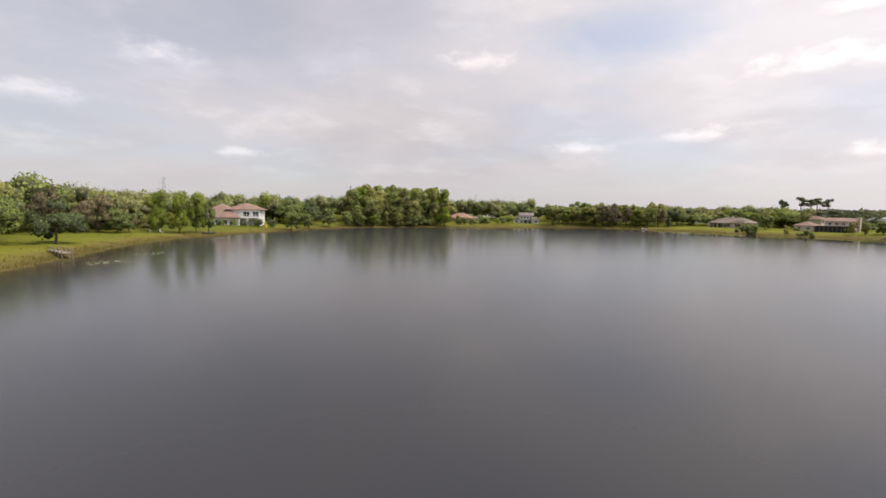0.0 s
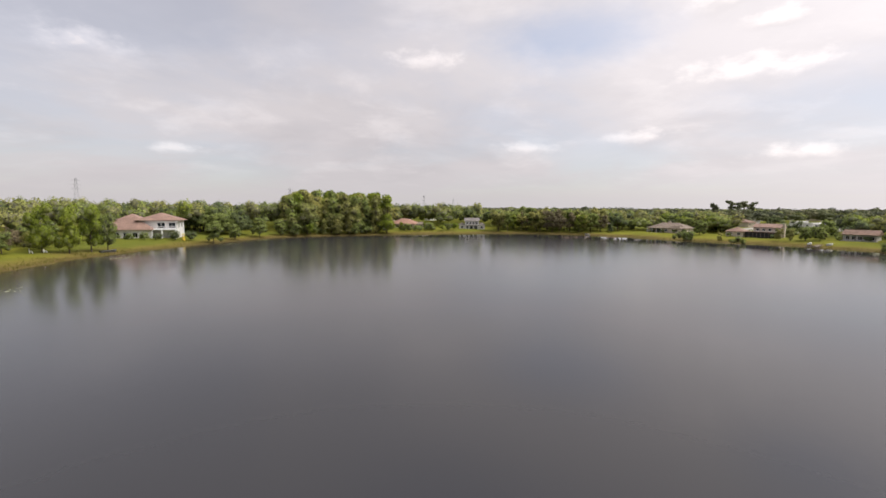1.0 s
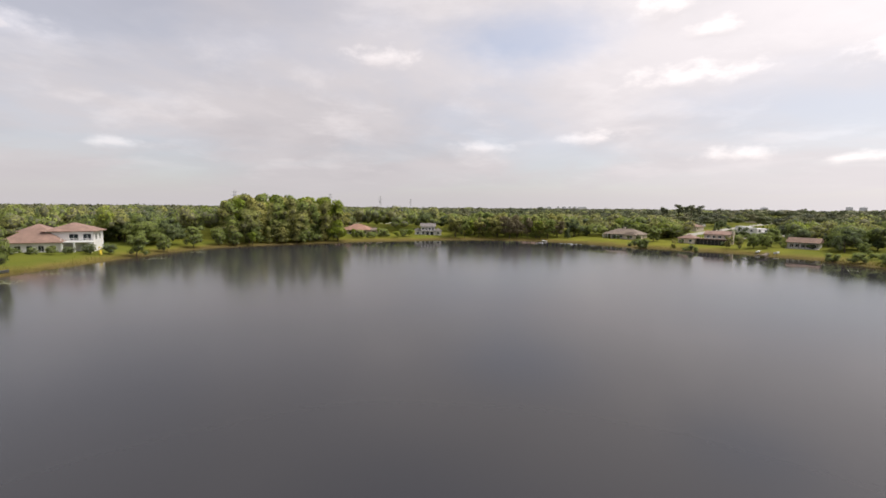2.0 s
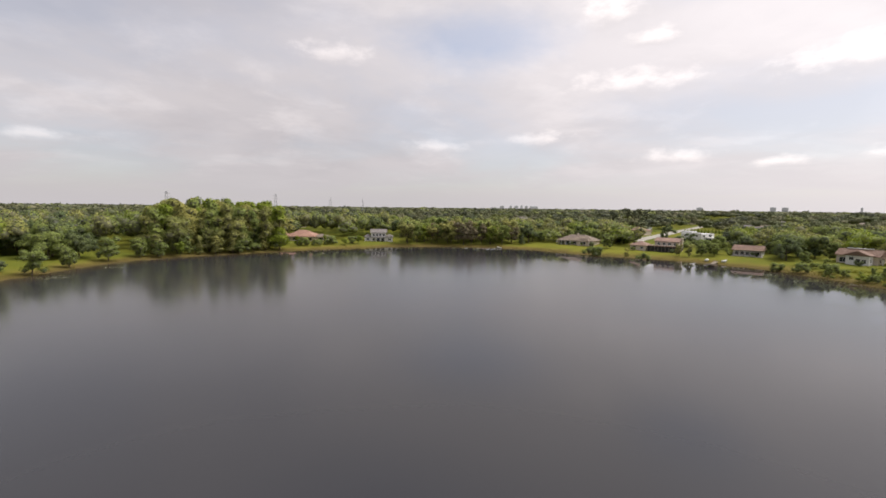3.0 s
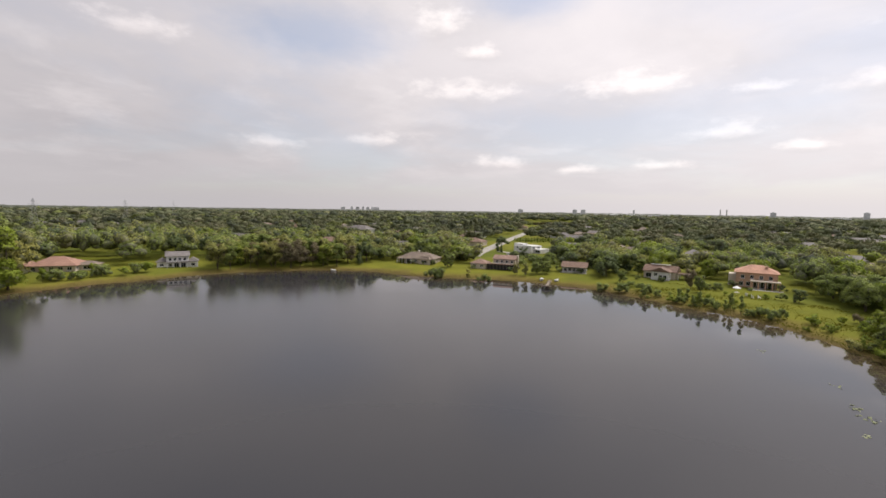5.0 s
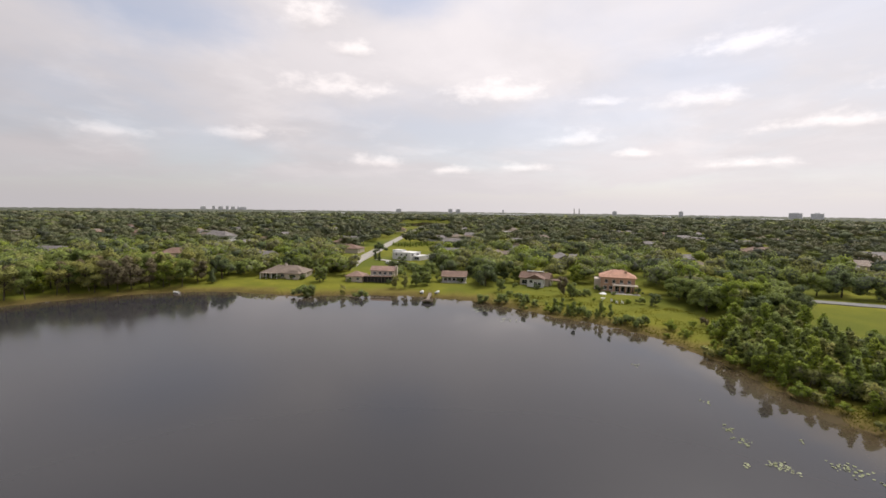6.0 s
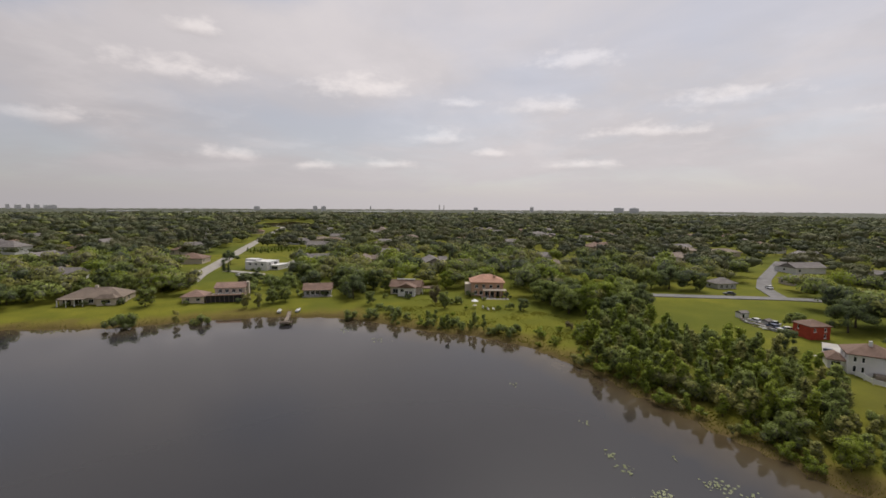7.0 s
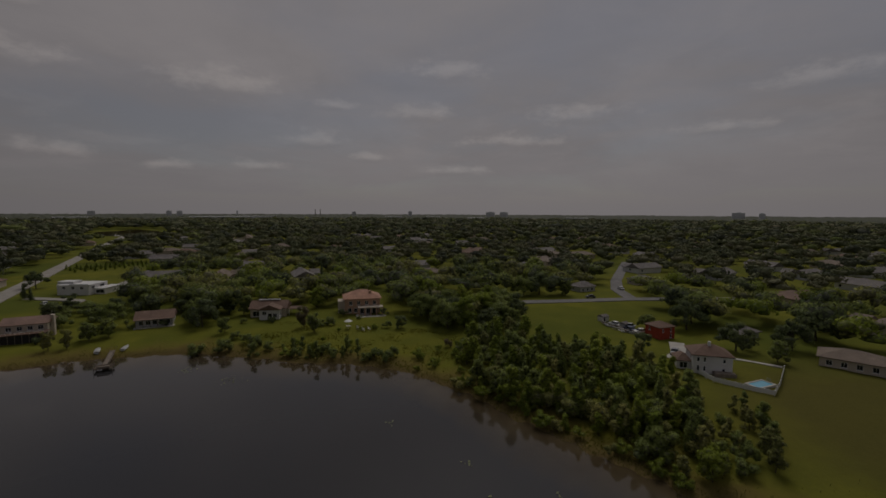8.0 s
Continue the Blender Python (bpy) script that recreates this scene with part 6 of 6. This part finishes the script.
def shed(x, y, turn, label, w, d, h, wall, roof):
    root = thing("shed", label, "shed", Matrix.Translation((x, y, ground_z(x, y))) @ Matrix.Rotation(radians(turn), 4, "Z") @ Matrix.Diagonal((0.75, 0.75, 0.75, 1)))
    block(root, 0, 0, w, d, h, wall, roof, "gable_x", 0.6, front=[(0.5, 0.1, 1.5, h - 0.3)], over=0.2, bars=1)


def wood_pile(x, y, turn, seed):
    rng = random.Random(seed)
    root = thing("junk_pile", "heap of boards and pale scrap on the grass", "junk", Matrix.Translation((x, y, ground_z(x, y))) @ Matrix.Rotation(radians(turn), 4, "Z"))
    for k in range(7):
        px, py, pz, a = rng.uniform(-1, 1), rng.uniform(-0.7, 0.7), 0.12 * k, rng.uniform(-20, 20)
        part("board", box(-0.9, -0.18, 0, 0.9, 0.18, 0.12, 0.01), (WOOD, TRIM, STEEL)[k % 3], root).matrix_local = pose(px, py, pz, 0, 0, a)


pool()
fence([(132.4, 10.6), (128.7, 9.9), (125.2, 6.2), (123.0, 3.0), (127.4, -0.8), (135.8, -7.2)], 0.9)
shed(170.5, 17.6, -60, "white shed with a grey roof by the field", 3.2, 2.4, 2.0, WHITE, ROOF_GREY)
shed(163.5, 14.0, -50, "small grey shed among parked trailers", 2.4, 2.0, 1.8, GREY_WALL, ROOF_GREY)
car(166.5, 15.6, 30, "white car parked on the grass", (0.7, 0.7, 0.7))
car(164.8, 12.6, 60, "silver car parked by the sheds", (0.4, 0.41, 0.43))
car(161.6, 13.4, 20, "dark blue car parked behind the red house", (0.04, 0.06, 0.12))
car(159.5, 11.6, 100, "white van-like car beside the red house", (0.72, 0.72, 0.7))
car(143.5, 10.2, 150, "grey car on the curved driveway", (0.25, 0.25, 0.26))
car(222, -4.5, 5, "white car on the side street", (0.7, 0.7, 0.7))
car(204.2, 12, 95, "dark car on the residential street", (0.08, 0.08, 0.09))
car(178, 190, 60, "white car on the pale forecourt", (0.7, 0.7, 0.7))
for k, (x, y, a) in enumerate(((168.2, 17.4, 10), (165.8, 17.0, 70), (162.6, 15.6, 40), (160.6, 14.8, 100), (158.4, 13.4, 20), (167.6, 14.0, 140))):
    wood_pile(x, y, a, k)


def patio_set(x, y):
    root = thing("patio_table", "white patio table with an open parasol", "table", Matrix.Translation((x, y, ground_z(x, y))))
    bm = bmesh.new()
    bmesh.ops.create_cone(bm, cap_ends=True, segments=20, radius1=0.7, radius2=0.7, depth=0.05, matrix=Matrix.Translation((0, 0, 0.74)))
    part("tabletop", bm, TRIM, root)
    part("pole", tube([(0, 0, -0.05), (0, 0, 2.4)], [0.04, 0.03]), TRIM, root)
    bm = bmesh.new()
    bmesh.ops.create_cone(bm, cap_ends=False, segments=8, radius1=1.1, radius2=0.02, depth=0.6, matrix=Matrix.Translation((0, 0, 2.3)))
    bmesh.ops.solidify(bm, geom=bm.faces[:], thickness=0.02)
    part("parasol", bm, TRIM, root)


patio_set(160.5, 86.5)
for k, (x, y) in enumerate(((159.8, 80.8), (159.2, 82.2), (160.6, 84.0))):
    garden_chair(x, y, 40 * k)


# ---- far landmarks ----
def pylon(x, y, h):
    """A lattice transmission tower with three pairs of arms."""
    root = thing("pylon", "grey lattice transmission tower above the trees", "pylon", Matrix.Translation((x, y, ground_z(x, y) - 0.3)) @ Matrix.Rotation(radians(25), 4, "Z"), "power line towers")
    r = 0.045
    half = lambda z: 2.4 * (1 - z / h) ** 1.3 + 0.35
    for sx in (-1, 1):
        for sy in (-1, 1):
            zs = [0, h * 0.3, h * 0.6, h]
            part("leg", tube([(sx * half(z), sy * half(z), z) for z in zs], [r * 1.3, r * 1.2, r, r], 4), STEEL, root)
    bm = bmesh.new()
    zs = [h * k / 9 for k in range(10)]
    for z0, z1 in zip(zs, zs[1:]):
        a, b = half(z0), half(z1)
        for s in (-1, 1):
            for p, q in (((-a, s * a, z0), (b, s * b, z1)), ((a, s * a, z0), (-b, s * b, z1)), ((s * a, -a, z0), (s * b, b, z1)), ((s * a, a, z0), (s * b, -b, z1))):
                join(bm, tube([p, q], [r * 0.6, r * 0.6], 3))
    part("bracing", bm, STEEL, root)
    for z, w in ((h * 0.74, 2.6), (h * 0.84, 3.2), (h * 0.94, 2.3)):
        bm = tube([(-w, 0, z), (0, 0, z + 0.5), (w, 0, z)], [r, r * 1.3, r], 4)
        join(bm, tube([(-w, 0, z), (0, 0, z - 0.5), (w, 0, z)], [r, r, r], 4))
        part("arm", bm, STEEL, root)


for x, y, h in ((-224, 355, 30), (-72, 343, 24), (-13, 442, 25.5), (43, 588, 27), (105, 760, 28)):
    pylon(x, y, h)


def tower(bearing, dist, w, d, h, label, material=None, kind="office_tower"):
    a = radians(bearing)
    dist, w, d = 0.8 * dist, 0.8 * w, 0.8 * d
    x, y = 30 + dist * math.sin(a), 50 + dist * math.cos(a)
    root = thing(kind, label, "tower", Matrix.Translation((x, y, 0)) @ Matrix.Rotation(-a, 4, "Z"), "far skyline")
    part("wall", box(-w / 2, -d / 2, 0, w / 2, d / 2, h, 0.4), material or TRIM, root)
    part("roof_house", box(-w / 5, -d / 5, h, w / 5, d / 5, h + 3, 0.2), material or TRIM, root)
    bm = bmesh.new()
    for k in range(int(h / 4)):
        add_box(bm, -w / 2 + 1, -d / 2 - 0.25, 2.0 + 4 * k, w / 2 - 1, -d / 2 - 0.02, 3.9 + 4 * k)
    part("window_band", bm, GREY_WALL, root)


for bearing, dist, w, h in ((54.7, 3300, 30, 47), (55.7, 3300, 32, 45), (61.5, 3300, 10, 50), (82.1, 3000, 24, 50), (92.4, 2900, 56, 44), (94.1, 2900, 52, 43), (119.9, 2900, 60, 48), (122, 3100, 30, 40),
                            (25.2, 4200, 40, 45), (26.3, 4300, 22, 62), (27.0, 4200, 34, 50), (27.7, 4300, 22, 66), (28.3, 4200, 30, 54), (28.9, 4300, 24, 48), (29.4, 4200, 50, 42), (75.0, 3400, 30, 40), (48.0, 3600, 40, 40)):
    tower(bearing, dist, w, 30, 28 + (h - 29) * (0.2 if bearing < 30 else 0.28), "pale office tower far off on the horizon")
for bearing in (70.3, 70.9):
    a = radians(bearing)
    ob = thing("chimney_stack", "slim grey chimney stack on the horizon", "chimney", Matrix.Translation((30 + 2700 * math.sin(a), 50 + 2700 * math.cos(a), 0)), "far skyline")
    part("shaft", tube([(0, 0, 0), (0, 0, 44)], [3, 2.2], 10), CONCRETE, ob)
for bearing, dist, w in ((58.5, 1750, 110), (60.2, 1800, 130), (62.0, 1760, 90), (64.0, 1900, 120), (80.0, 1900, 70), (85.0, 2000, 60), (35.0, 1900, 90), (41.0, 1500, 60), (103, 1600, 70), (46.5, 1700, 80), (90.5, 1500, 50)):
    a = radians(bearing)
    ob = thing("warehouse", "long white flat-roofed warehouse far beyond the trees", "warehouse", Matrix.Translation((30 + dist * math.sin(a), 50 + dist * math.cos(a), 0)) @ Matrix.Rotation(-a, 4, "Z"), "far warehouses")
    part("wall", box(-w / 2, -20, 0, w / 2, 20, 13, 0.3), WHITE, ob)
    part("roof", box(-w / 2 - 0.5, -20.5, 13.01, w / 2 + 0.5, 20.5, 13.8, 0.2), TRIM, ob)


def far_lake():
    bm = bmesh.new()
    vs = []
    for k in range(40):
        t = 2 * math.pi * k / 40
        r = 1 + 0.12 * math.sin(3 * t) + 0.08 * math.sin(5 * t + 1)
        u, v = 105 * r * math.cos(t), 36 * r * math.sin(t)
        c, n = math.cos(radians(51.1)), math.sin(radians(51.1))
        vs.append(bm.verts.new((612 + u * n + v * c, 511 + u * c - v * n, 2.75)))
    bm.faces.new(vs)
    tagged(part("water", bm, WATER, None), "distant lake showing as a pale strip among the trees", "water", kind="structure")


far_lake()


# ---- from plan units to metres ----
for ob in list(scene.objects):
    if ob.parent is None and ob.type in ("MESH", "EMPTY"):
        ob.matrix_basis = Matrix.Diagonal((METRES, METRES, METRES, 1)) @ ob.matrix_basis
